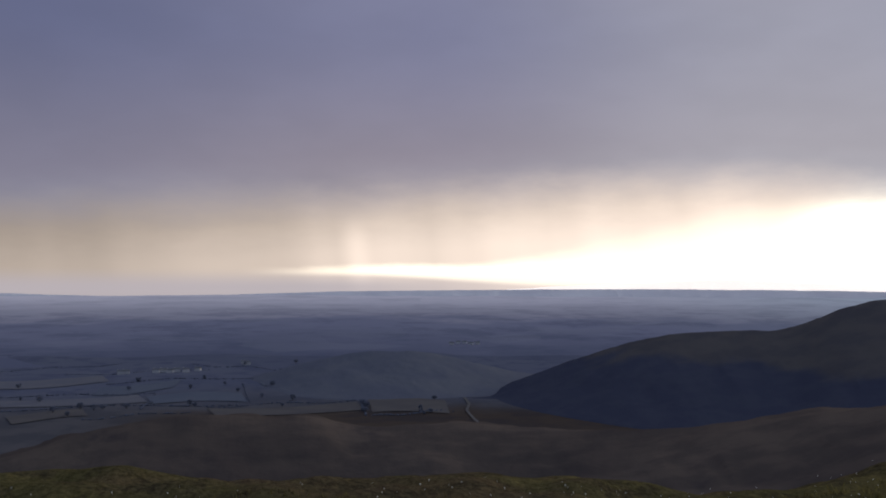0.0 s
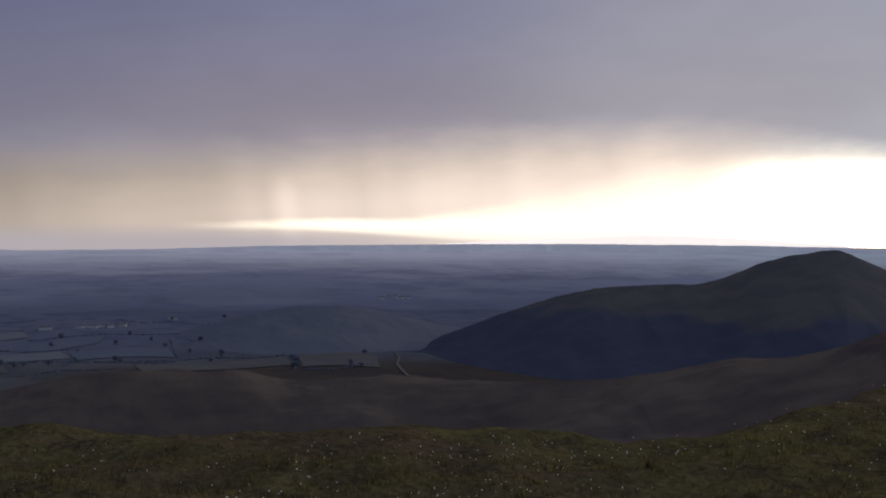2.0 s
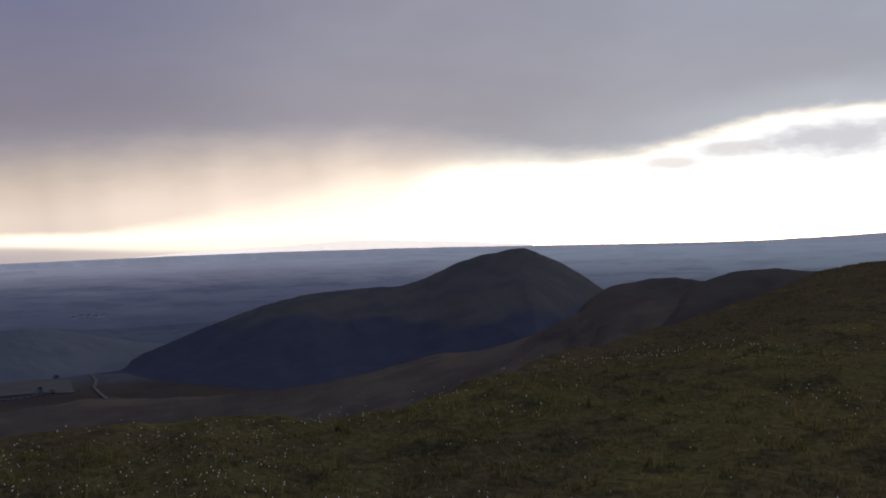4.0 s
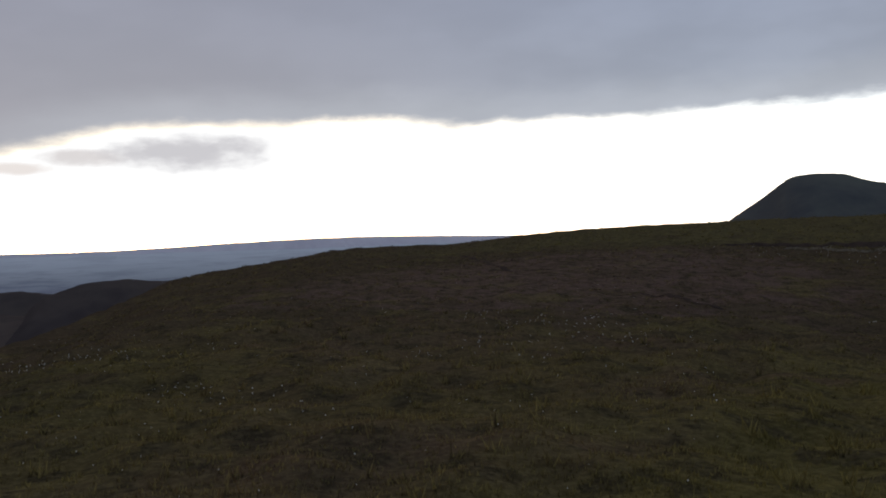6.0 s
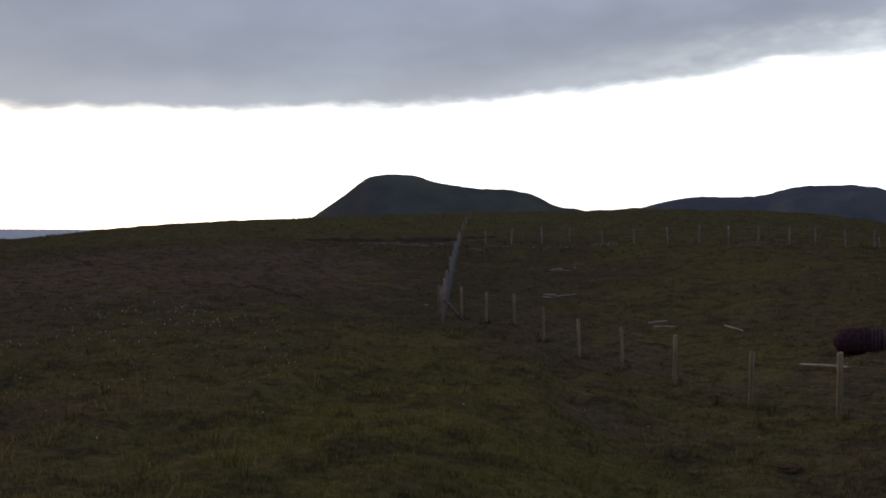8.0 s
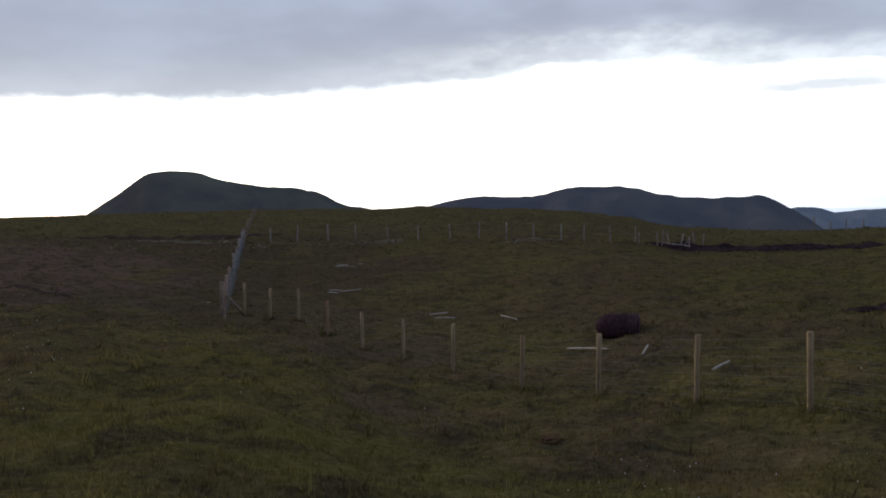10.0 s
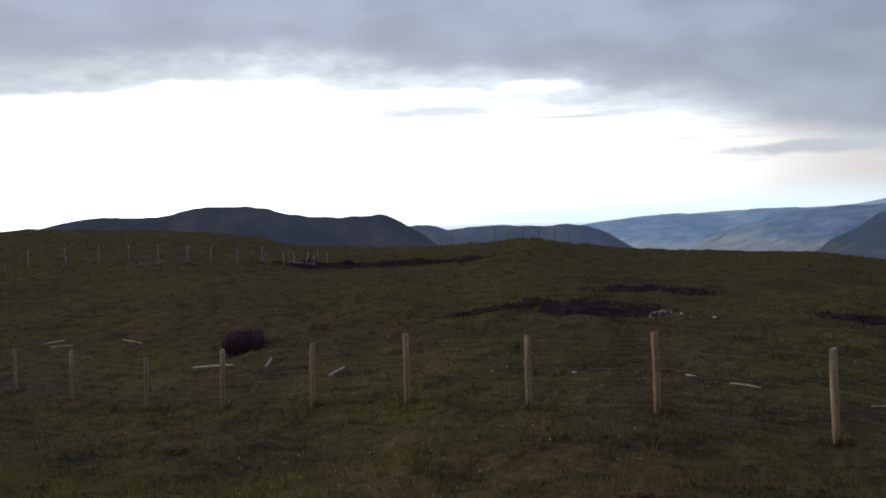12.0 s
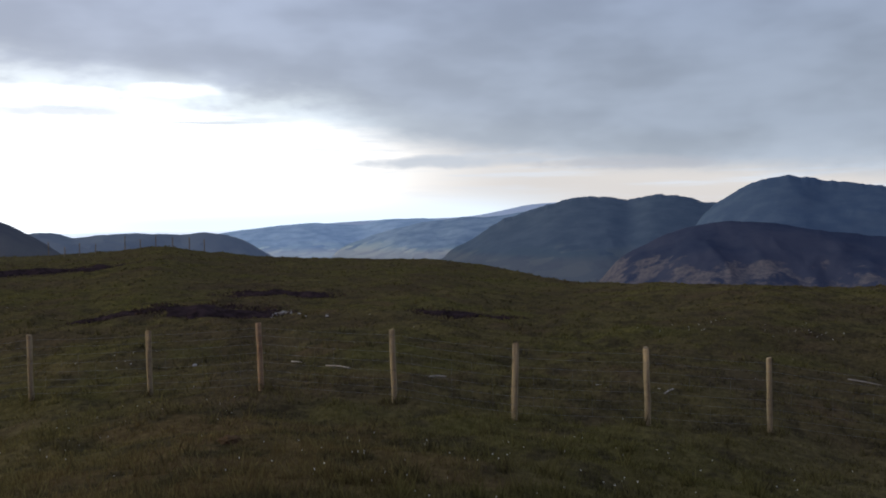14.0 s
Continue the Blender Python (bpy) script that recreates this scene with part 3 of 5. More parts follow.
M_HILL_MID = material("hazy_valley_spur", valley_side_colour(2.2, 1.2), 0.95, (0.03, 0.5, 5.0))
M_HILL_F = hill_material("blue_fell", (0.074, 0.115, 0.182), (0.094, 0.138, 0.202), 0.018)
M_HILL_G = material("scree_fell", scree_colour, 0.95, (0.05, 0.6, 3.0))
# Far ridges: haze is painted as pale colour, and emission brightens it.
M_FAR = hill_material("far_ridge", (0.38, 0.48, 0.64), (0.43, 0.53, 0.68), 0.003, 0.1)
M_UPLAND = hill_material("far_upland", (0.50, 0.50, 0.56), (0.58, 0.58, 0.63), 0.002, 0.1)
M_COAST = hill_material("hazed_coast", (0.62, 0.70, 0.78), (0.72, 0.78, 0.84), 0.003, 0.7)
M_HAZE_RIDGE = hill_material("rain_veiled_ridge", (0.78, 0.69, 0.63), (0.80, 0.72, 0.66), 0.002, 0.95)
# This green is greyed and blued to paint in the plain's haze.
M_RIDGE_4 = hill_material("green_plain_ridge", (0.118, 0.126, 0.160), (0.140, 0.146, 0.170), 0.012)
M_SPUR = material("brown_moor", spur_colour, 0.95, (0.05, 0.6, 2.0))

hill("dark heather whaleback hill above the valley, bluer low down", [(-86, -9), (-83, -6.9), (-80.5, -5.8), (-76.5, -4.3), (-72.8, -3.2), (-68.5, -2.8), (-64.7, -2.45), (-62.3, -1.45), (-60, -0.85), (-58, -0.66), (-56, -1.45), (-53.2, -3.3), (-51, -5), (-49, -9)], 1300, 400, M_HILL_A, rough=0.5)
hill("low brown moorland mound on the shoulder of the fell", [(-56, -8), (-54.8, -4.9), (-53.2, -3.35), (-51, -2.85), (-49.3, -2.68), (-46.5, -2.95), (-44, -3.4), (-41, -5), (-38, -7)], 520, 180, M_MOUND, base=-60)
hill("low brown moorland mound with a flat top", [(-52, -7), (-50, -5.2), (-47, -2.9), (-45, -2.38), (-42, -2.3), (-39, -2.6), (-34, -3.6), (-30, -5), (-26, -7)], 480, 160, M_MOUND, base=-55)
hill("dark green fell with a steep left flank", [(-14, -6), (-9, -1.5), (-6.7, 0.12), (-4.6, 1.45), (-3.4, 2.4), (-2.6, 2.62), (-1.5, 2.68), (-0.1, 2.52), (1.1, 2.1), (3, 1.72), (4.1, 1.6), (5.3, 1.54), (7.2, 1.08), (8.6, 0.45), (10.2, 0.15), (14, -0.6), (18, -1.5), (25, -6)], 1000, 400, M_HILL_B)
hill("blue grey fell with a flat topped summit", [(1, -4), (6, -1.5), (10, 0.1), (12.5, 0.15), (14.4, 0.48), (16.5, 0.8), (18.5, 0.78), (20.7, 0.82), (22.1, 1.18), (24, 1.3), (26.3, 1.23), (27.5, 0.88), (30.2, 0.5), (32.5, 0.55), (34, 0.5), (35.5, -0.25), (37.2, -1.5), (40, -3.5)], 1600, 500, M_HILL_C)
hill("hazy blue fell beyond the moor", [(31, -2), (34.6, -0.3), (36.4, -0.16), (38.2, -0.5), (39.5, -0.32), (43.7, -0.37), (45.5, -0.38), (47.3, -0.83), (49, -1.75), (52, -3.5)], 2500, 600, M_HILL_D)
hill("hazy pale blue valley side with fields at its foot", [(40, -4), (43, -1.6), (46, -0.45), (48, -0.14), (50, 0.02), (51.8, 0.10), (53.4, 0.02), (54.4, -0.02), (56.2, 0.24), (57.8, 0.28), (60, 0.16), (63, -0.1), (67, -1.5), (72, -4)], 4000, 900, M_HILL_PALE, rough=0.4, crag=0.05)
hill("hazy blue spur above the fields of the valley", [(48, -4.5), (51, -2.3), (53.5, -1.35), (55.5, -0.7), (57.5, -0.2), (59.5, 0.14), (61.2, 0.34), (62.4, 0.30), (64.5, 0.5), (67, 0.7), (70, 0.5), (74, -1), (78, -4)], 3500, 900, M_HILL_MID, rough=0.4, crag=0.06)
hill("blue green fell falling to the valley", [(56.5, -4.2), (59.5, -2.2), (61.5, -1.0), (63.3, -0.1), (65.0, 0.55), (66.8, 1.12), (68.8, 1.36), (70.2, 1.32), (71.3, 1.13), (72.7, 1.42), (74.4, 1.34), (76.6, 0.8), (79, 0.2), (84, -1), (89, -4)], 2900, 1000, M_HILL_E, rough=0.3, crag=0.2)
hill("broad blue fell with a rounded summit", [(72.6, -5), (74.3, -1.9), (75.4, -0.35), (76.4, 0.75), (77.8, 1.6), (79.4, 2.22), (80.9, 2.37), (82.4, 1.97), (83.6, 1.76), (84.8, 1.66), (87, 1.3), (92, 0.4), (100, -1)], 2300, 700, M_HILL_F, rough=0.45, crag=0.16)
hill("dark heather fell with pale scree streaks", [(67.5, -6), (69.6, -3.8), (70.6, -2.6), (72.5, -1.5), (75.2, -0.52), (77.4, -0.29), (80.6, -0.6), (83, -1.02), (87, -1.4), (94, -2.5), (100, -6)], 1300, 420, M_HILL_G)
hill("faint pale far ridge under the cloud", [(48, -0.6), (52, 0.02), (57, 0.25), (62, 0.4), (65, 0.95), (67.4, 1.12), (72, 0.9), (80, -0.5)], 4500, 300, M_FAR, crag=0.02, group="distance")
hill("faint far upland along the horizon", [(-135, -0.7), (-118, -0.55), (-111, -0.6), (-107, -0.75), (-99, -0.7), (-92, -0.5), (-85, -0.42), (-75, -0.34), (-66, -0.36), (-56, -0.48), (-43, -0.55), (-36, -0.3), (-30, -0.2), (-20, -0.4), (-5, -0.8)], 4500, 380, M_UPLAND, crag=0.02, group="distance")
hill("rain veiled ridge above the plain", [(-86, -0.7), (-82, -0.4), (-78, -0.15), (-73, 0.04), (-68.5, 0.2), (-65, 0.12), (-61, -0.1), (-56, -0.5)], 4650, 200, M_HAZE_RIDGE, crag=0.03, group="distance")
hill("coastal hills far beyond the moor, pale with haze", [(25, -0.9), (33, -0.3), (40, -0.2), (46, -0.25), (52, -0.1), (58, -0.6)], 4600, 280, M_COAST, crag=0.02, group="distance")
hill("low green rise with fields on the plain", [(-104, -7.5), (-98.4, -6.2), (-95, -5.1), (-92, -4.45), (-89.5, -4.2), (-87, -4.3), (-84.5, -4.75), (-82, -5.3), (-76, -7)], 1450, 260, M_RIDGE_4, rough=0.35)
def distance_colour(n, place):
    """A far plain of fields and woods; rain haze is painted in, paler towards the horizon and north."""
    flat = n.add("ShaderNodeSeparateXYZ")
    n.put(flat.inputs[0], place)
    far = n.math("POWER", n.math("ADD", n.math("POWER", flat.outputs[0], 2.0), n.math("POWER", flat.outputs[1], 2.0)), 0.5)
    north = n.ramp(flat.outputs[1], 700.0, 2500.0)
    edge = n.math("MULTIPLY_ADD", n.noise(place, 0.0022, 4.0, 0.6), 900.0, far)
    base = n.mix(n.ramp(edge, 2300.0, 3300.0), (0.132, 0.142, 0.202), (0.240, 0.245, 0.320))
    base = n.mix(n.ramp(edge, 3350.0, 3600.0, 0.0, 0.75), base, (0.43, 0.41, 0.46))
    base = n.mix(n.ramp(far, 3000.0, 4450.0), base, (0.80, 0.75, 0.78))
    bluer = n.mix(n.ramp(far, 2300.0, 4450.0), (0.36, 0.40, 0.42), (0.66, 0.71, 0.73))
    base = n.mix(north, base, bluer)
    woods = n.noise(place, 0.005, 6.0, 0.7)
    base = n.mix(n.math("MULTIPLY", n.ramp(woods, 0.46, 0.62, 0.0, 0.4), n.ramp(far, 4200.0, 2500.0, 0.25, 1.0)), base, (0.095, 0.11, 0.165))
    cells = n.add("ShaderNodeTexVoronoi")
    n.put(cells.inputs["Vector"], place)
    cells.inputs["Scale"].default_value = 0.006
    tone = n.add("ShaderNodeSeparateColor")
    n.put(tone.inputs[0], cells.outputs["Color"])
    return n.mix(n.ramp(tone.outputs[1], 0.6, 1.0, 0.0, 0.16), base, (0.30, 0.31, 0.34))


def plain_height(x, y):
    u = (np.hypot(x, y) - 1650) / 2800
    return VALLEY - 6 + 100 * np.maximum(u, 0) ** 1.25 + np.clip(u * 4, 0, 1) * (4.0 * fractal(x, y, 700, 3, 21) + 1.0 * bumps(x, y, 230, 22))


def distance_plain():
    """The plain beyond the valley, rising slowly to the horizon."""
    r = np.geomspace(1650, 4450, 90)
    a = np.radians(np.linspace(-138, -12, 500))
    rr, aa = np.meshgrid(r, a, indexing="ij")
    x, y = rr * np.sin(aa), rr * np.cos(aa)
    z = plain_height(x, y)
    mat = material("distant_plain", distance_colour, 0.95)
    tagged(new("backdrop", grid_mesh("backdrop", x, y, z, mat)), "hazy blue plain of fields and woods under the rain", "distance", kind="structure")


distance_plain()
hill("brown moorland spur running down to the valley", [(-122, -13), (-112, -10.2), (-107, -8.7), (-103, -8.0), (-98.5, -7.85), (-95.7, -8.15), (-93.6, -8.15), (-91, -8.65), (-85, -8.55), (-80, -8.75), (-75, -8.8), (-70, -8.4), (-66, -7.75), (-63, -7.25), (-60, -6.7), (-57.5, -5.95), (-55.5, -5.1), (-53.5, -4.2), (-51, -3.9), (-46, -4.6), (-42, -6.5), (-37, -12)], 480, 230, M_SPUR, base=-118, rough=1.3, crag=0.05)

# ---------------------------------------------------------------- fences and small things


def z_at(x, y):
    return float(land_height(np.array([float(x)]), np.array([float(y)]))[0])


def part(name, data, mat, parent=None, label="", at=None):
    """One mesh object, under parent if there is one. data: a bmesh or a mesh."""
    if isinstance(data, bmesh.types.BMesh):
        me = bpy.data.meshes.new(name)
        data.to_mesh(me)
        data.free()
    else:
        me = data
    if mat and not me.materials:
        me.materials.append(mat)
    ob = new(name, me)
    ob.parent = parent
    if at is not None:
        ob.matrix_basis = at
    if label:
        tagged(ob, label)
    return ob


def tube(points, radius, sides=5, bm=None):
    """A bmesh tube along a list of points; radius: one number or one for each point."""
    bm = bm or bmesh.new()
    pts = [Vector(p) for p in points]
    radii = radius if isinstance(radius, (list, tuple)) else [radius] * len(pts)
    rings = []
    for k, p in enumerate(pts):
        d = (pts[min(k + 1, len(pts) - 1)] - pts[max(k - 1, 0)]).normalized()
        side = d.cross(Vector((0, 0, 1)) if abs(d.z) < 0.9 else Vector((1, 0, 0))).normalized()
        up = side.cross(d)
        rings.append([bm.verts.new(p + (side * math.cos(q) + up * math.sin(q)) * radii[k])
                      for q in [2 * math.pi * j / sides for j in range(sides)]])
    for a, b in zip(rings, rings[1:]):
        for j in range(sides):
            bm.faces.new((a[j], a[(j + 1) % sides], b[(j + 1) % sides], b[j]))
    bm.faces.new(rings[0][::-1])
    bm.faces.new(rings[-1])
    for f in bm.faces:
        f.smooth = len(f.verts) == 4
    return bm


def plain(name, a, b, scale, rough=0.8, metal=0.0, bump=None):
    m = material(name, lambda n, place: n.mix(n.ramp(n.noise(place, scale, 5.0, 0.6), 0.35, 0.65), a, b), rough, bump)
    for node in m.node_tree.nodes:
        if node.type == "BSDF_PRINCIPLED":
            node.inputs["Metallic"].default_value = metal
    return m


M_WIRE = plain("galvanised_wire", (0.18, 0.18, 0.175), (0.26, 0.26, 0.25), 3.0, 0.6, 0.5)
M_NET = plain("weathered_netting", (0.16, 0.19, 0.20), (0.26, 0.29, 0.30), 2.0, 0.7)
M_GREYWOOD = plain("weathered_wood", (0.36, 0.32, 0.27), (0.56, 0.51, 0.44), 6.0, 0.8, 0.0, (30.0, 0.3, 0.004))
M_OLDWOOD = plain("old_fence_wood", (0.17, 0.14, 0.105), (0.30, 0.245, 0.185), 5.0, 0.85)
M_PINK = plain("faded_pink_wood", (0.27, 0.19, 0.14), (0.40, 0.29, 0.22), 5.0, 0.85)
M_MIDWOOD = plain("faded_fence_wood", (0.20, 0.18, 0.16), (0.34, 0.31, 0.27), 5.0, 0.85)
M_RUST = plain("rusty_wire", (0.062, 0.036, 0.041), (0.105, 0.060, 0.066), 9.0, 0.8)
M_RUST_PALE = plain("rusty_wire_end", (0.105, 0.068, 0.072), (0.140, 0.092, 0.095), 9.0, 0.8)
M_PEAT = plain("bare_peat", (0.024, 0.017, 0.018), (0.056, 0.038, 0.040), 2.5, 0.95, 0.0, (7.0, 0.8, 0.06))
M_DRAIN = plain("dark_heather_edge", (0.056, 0.042, 0.032), (0.082, 0.060, 0.046), 2.5, 0.95, 0.0, (7.0, 0.8, 0.06))
M_REDWOOD = plain("red_brown_pine", (0.24, 0.155, 0.095), (0.37, 0.255, 0.155), 7.0, 0.75, 0.0, (40.0, 0.3, 0.004))
M_STONE = plain("pale_stone", (0.30, 0.29, 0.28), (0.50, 0.48, 0.45), 6.0, 0.85, 0.0, (14.0, 0.5, 0.02))
M_EARTH = plain("brown_earth", (0.095, 0.060, 0.034), (0.150, 0.098, 0.052), 5.0, 0.95, 0.0, (12.0, 0.8, 0.04))


def post_mesh(name, height, radius, lean, turn, rng, mat, sides=10):
    """A round stake sunk in the turf, with a chamfered sawn top."""
    a = radians(turn)
    dx, dy = math.cos(a) * math.tan(radians(lean)), math.sin(a) * math.tan(radians(lean))
    levels = [-0.18, 0.0, 0.3 * height, 0.62 * height, height - 0.008, height]
    radii = [radius * (1 + rng.uniform(-0.05, 0.05)) for _ in levels]
    radii[-1] = radii[-2] * 0.93
    bm = tube([(dx * h + rng.uniform(-0.004, 0.004), dy * h + rng.uniform(-0.004, 0.004), h) for h in levels], radii, sides)
    me = bpy.data.meshes.new(name)
    bm.to_mesh(me)
    bm.free()
    me.materials.append(mat)
    return me, Vector((dx * height, dy * height, height))


def strand(spots, heights, sag, radius, sides=3):
    """One wire from post to post. spots: base points; heights: of the wire over them."""
    line = []
    for k in range(len(spots) - 1):
        p = Vector(spots[k]) + Vector((0, 0, heights[k]))
        q = Vector(spots[k + 1]) + Vector((0, 0, heights[k + 1]))
        for s in (0.0, 0.33, 0.67):
            line.append(p.lerp(q, s) - Vector((0, 0, sag * 4 * s * (1 - s))))
    line.append(Vector(spots[-1]) + Vector((0, 0, heights[-1])))
    return tube(line, radius, sides)


def netting(spots, low, high, step, radius):
    """The upright wires of stock netting between the posts."""
    bm = bmesh.new()
    for p, q in zip(spots, spots[1:]):
        p, q = Vector(p), Vector(q)
        count = max(2, int((q - p).length / step))
        for k in range(1, count):
            b = p.lerp(q, k / count)
            tube([b + Vector((0, 0, low)), b + Vector((0, 0, high))], radius, 3, bm)
    return bm


def fence(label, spots, tops, radius, mat, wires, wire_mat, wire_radius, net, lean=1.5, seed=1, sides=10, offset=0.0):
    """A post and wire fence. spots: (x, y); tops: post heights over the ground."""
    rng = random.Random(seed)
    base = Vector((spots[0][0], spots[0][1], z_at(*spots[0])))
    root = new("fence")
    root.location = base
    tagged(root, label, "fence")
    feet = []
    for (x, y), top in zip(spots, tops):
        foot = Vector((x, y, z_at(x, y)))
        feet.append(foot - base)
        me, _ = post_mesh("post", top, radius * rng.uniform(0.93, 1.07), rng.uniform(0, lean), rng.uniform(0, 360), rng, mat, sides)
        part("post", me, None, root, at=Matrix.Translation(foot - base))
    side = (feet[-1] - feet[0]).normalized().cross(Vector((0, 0, 1))) * offset
    feet = [f + side for f in feet]
    for h in wires:
        part("wire", strand(feet, [h * t for t in tops], 0.015, wire_radius), wire_mat, root)
    if net:
        part("netting", netting(feet, net[0], net[1], net[2], wire_radius * 0.5), wire_mat, root, "upright wires of stock netting")["kind"] = "stuff"
    return root


NEW_LINE = [(0.53, 29.23), (1.26, 32.26), (2.08, 31.76), (2.92, 30.52), (3.58, 28.23),
            (4.14, 25.02), (4.98, 23.57), (5.48, 20.48), (6.26, 17.94), (6.95, 15.63), (7.41, 12.94), (8.07, 11.03), (8.70, 8.86), (9.13, 6.85), (9.46, 4.58), (9.68, 2.74), (11.32, 1.36), (12.66, -0.11),
            (13.8, -1.7), (15.0, -3.3)]


def new_fence():
    spots = NEW_LINE[1:]
    rng = random.Random(4)
    tops = [1.1 + rng.uniform(-0.04, 0.05) for _ in spots]
    root = fence("new round pine stake fence with tight wire strands and stock netting", spots, tops, 0.045, M_WOOD,
          (0.93, 0.82, 0.70, 0.57, 0.44, 0.32, 0.21, 0.11), M_WIRE, 0.0019, (0.1, 0.75, 0.30), 2.2, 4, 12, 0.06)
    posts = [c for c in root.children if c.name.startswith("post")]
    for k in (3, 12):
        posts[k].data.materials[0] = M_REDWOOD
        tagged(posts[k], "red-brown stained stake")


def old_line(y):
    return 0.55 + 0.052 * (y - 31) + 0.00022 * (y - 31) ** 2


def old_fence():
    rng = random.Random(8)
    spots = [(old_line(y), y) for y in np.linspace(30.4, 66.0, 17)]
    root = fence("old grey post fence with sagging blue green netting climbing the moor", spots, [1.25 + rng.uniform(-0.12, 0.12) for _ in spots], 0.05, M_MIDWOOD,
                 (0.95, 0.8, 0.65, 0.5, 0.35, 0.2, 0.08), M_NET, 0.003, (0.08, 1.15, 0.16), 5.0, 8, 8, 0.07)
    upper = [(old_line(y), y) for y in np.linspace(68.5, 104.0, 13)]
    fence("low run of dark broken posts and wire going over the crest", upper, [0.95 + rng.uniform(-0.2, 0.2) for _ in upper], 0.05, M_OLDWOOD,
          (0.9, 0.6, 0.3), M_RUST, 0.003, None, 7.0, 18, 8, 0.05)
    for post in [c for c in root.children if c.name.startswith("post")][:4]:
        post.data.materials[0] = M_PINK
        tagged(post, "faded pinkish post")
    base = root.location
    for (x0, y0, h0), (x1, y1, h1) in (((0.6, 30.3, 0.75), (1.35, 31.0, -0.05)), ((0.45, 29.6, 1.15), (0.45, 29.6, -0.15))):
        p, q = Vector((x0, y0, z_at(x0, y0) + h0)) - base, Vector((x1, y1, z_at(x1, y1) + h1)) - base
        part("strut", tube([p, p.lerp(q, 0.5), q], 0.055, 8), M_OLDWOOD, root, "slanting dark strut")


def cross_fence():
    heads = (3.9, 5.5, 7.4, 9.1, 11.1, 13.0, 15.0, 16.8, 18.5, 20.2, 21.9, 23.3, 24.9, 26.4)
    spots = []
    for k, h in enumerate(heads):
        r = 67.5 - 3.0 * k / 13
        spots.append((r * math.sin(radians(h)), r * math.cos(radians(h))))
    rng = random.Random(12)
    fence("far post and wire fence across the moor", spots, [1.15 + rng.uniform(-0.12, 0.1) for _ in spots], 0.055, M_MIDWOOD,
          (0.92, 0.7, 0.5, 0.3), M_WIRE, 0.004, None, 4.0, 12, 8)


def ridge_fence():
    heads = (36.6, 37.5, 38.3, 39.2, 40.9, 41.8, 42.7, 43.7, 44.7, 45.6)
    spots = [(96 * math.sin(radians(h)), 96 * math.cos(radians(h))) for h in heads]
    rng = random.Random(15)
    fence("dark posts of a wire fence on the moor's skyline", spots, [1.2 + rng.uniform(-0.25, 0.2) for _ in spots], 0.05, M_OLDWOOD,
          (0.9, 0.6), M_WIRE, 0.003, None, 4.0, 15, 8)


def broken_pen():
    """Leaning stakes with loose rails."""
    rng = random.Random(21)
    base = Vector((29.5, 55.5, z_at(29.5, 55.5)))
    root = new("broken_pen")
    root.location = base
    tagged(root, "collapsed sheep pen of leaning grey stakes and rails", "pen")
    feet = []
    for x, y in ((27.9, 55.6), (28.7, 54.6), (29.3, 55.2), (30.0, 55.4), (31.0, 55.8), (31.4, 55.3), (32.2, 56.0), (33.4, 57.0)):
        foot = Vector((x, y, z_at(x, y)))
        feet.append(foot - base)
        me, _ = post_mesh("stake", rng.uniform(0.75, 1.1), 0.05, rng.uniform(4, 16), rng.uniform(0, 360), rng, M_MIDWOOD, 8)
        part("stake", me, None, root, at=Matrix.Translation(foot - base))
    up = Vector((0, 0, 0.28))
    part("rail", tube([feet[2] + up, feet[5] + up * 0.9], 0.04, 8), M_GREYWOOD, root, "pale lying rail")
    part("rail", tube([feet[4] + up * 0.2, feet[5] + up * 2.4], 0.035, 8), M_MIDWOOD, root, "slanting rail")


def loose_log(x0, y0, x1, y1, radius, seed):
    """A stake lying on the grass."""
    rng = random.Random(seed)
    p = Vector((x0, y0, z_at(x0, y0) + radius * 0.8))
    q = Vector((x1, y1, z_at(x1, y1) + radius * 0.7))
    length = (q - p).length
    bm = tube([(0, 0, 0), (0, 0, 0.02), (rng.uniform(-0.01, 0.01), 0.01, length * 0.5), (0, 0, length * 0.9), (0, 0, length)],
              [radius * 0.9, radius, radius * rng.uniform(0.95, 1.05), radius * 0.95, radius * 0.35], 9)
    ob = part("fence_stake", bm, M_GREYWOOD)
    ob.matrix_basis = Matrix.Translation(p) @ (q - p).to_track_quat("Z", "Y").to_matrix().to_4x4()
    tagged(ob, "weathered pale fence stake lying loose in the grass", "stake", "loose stakes on the moor")


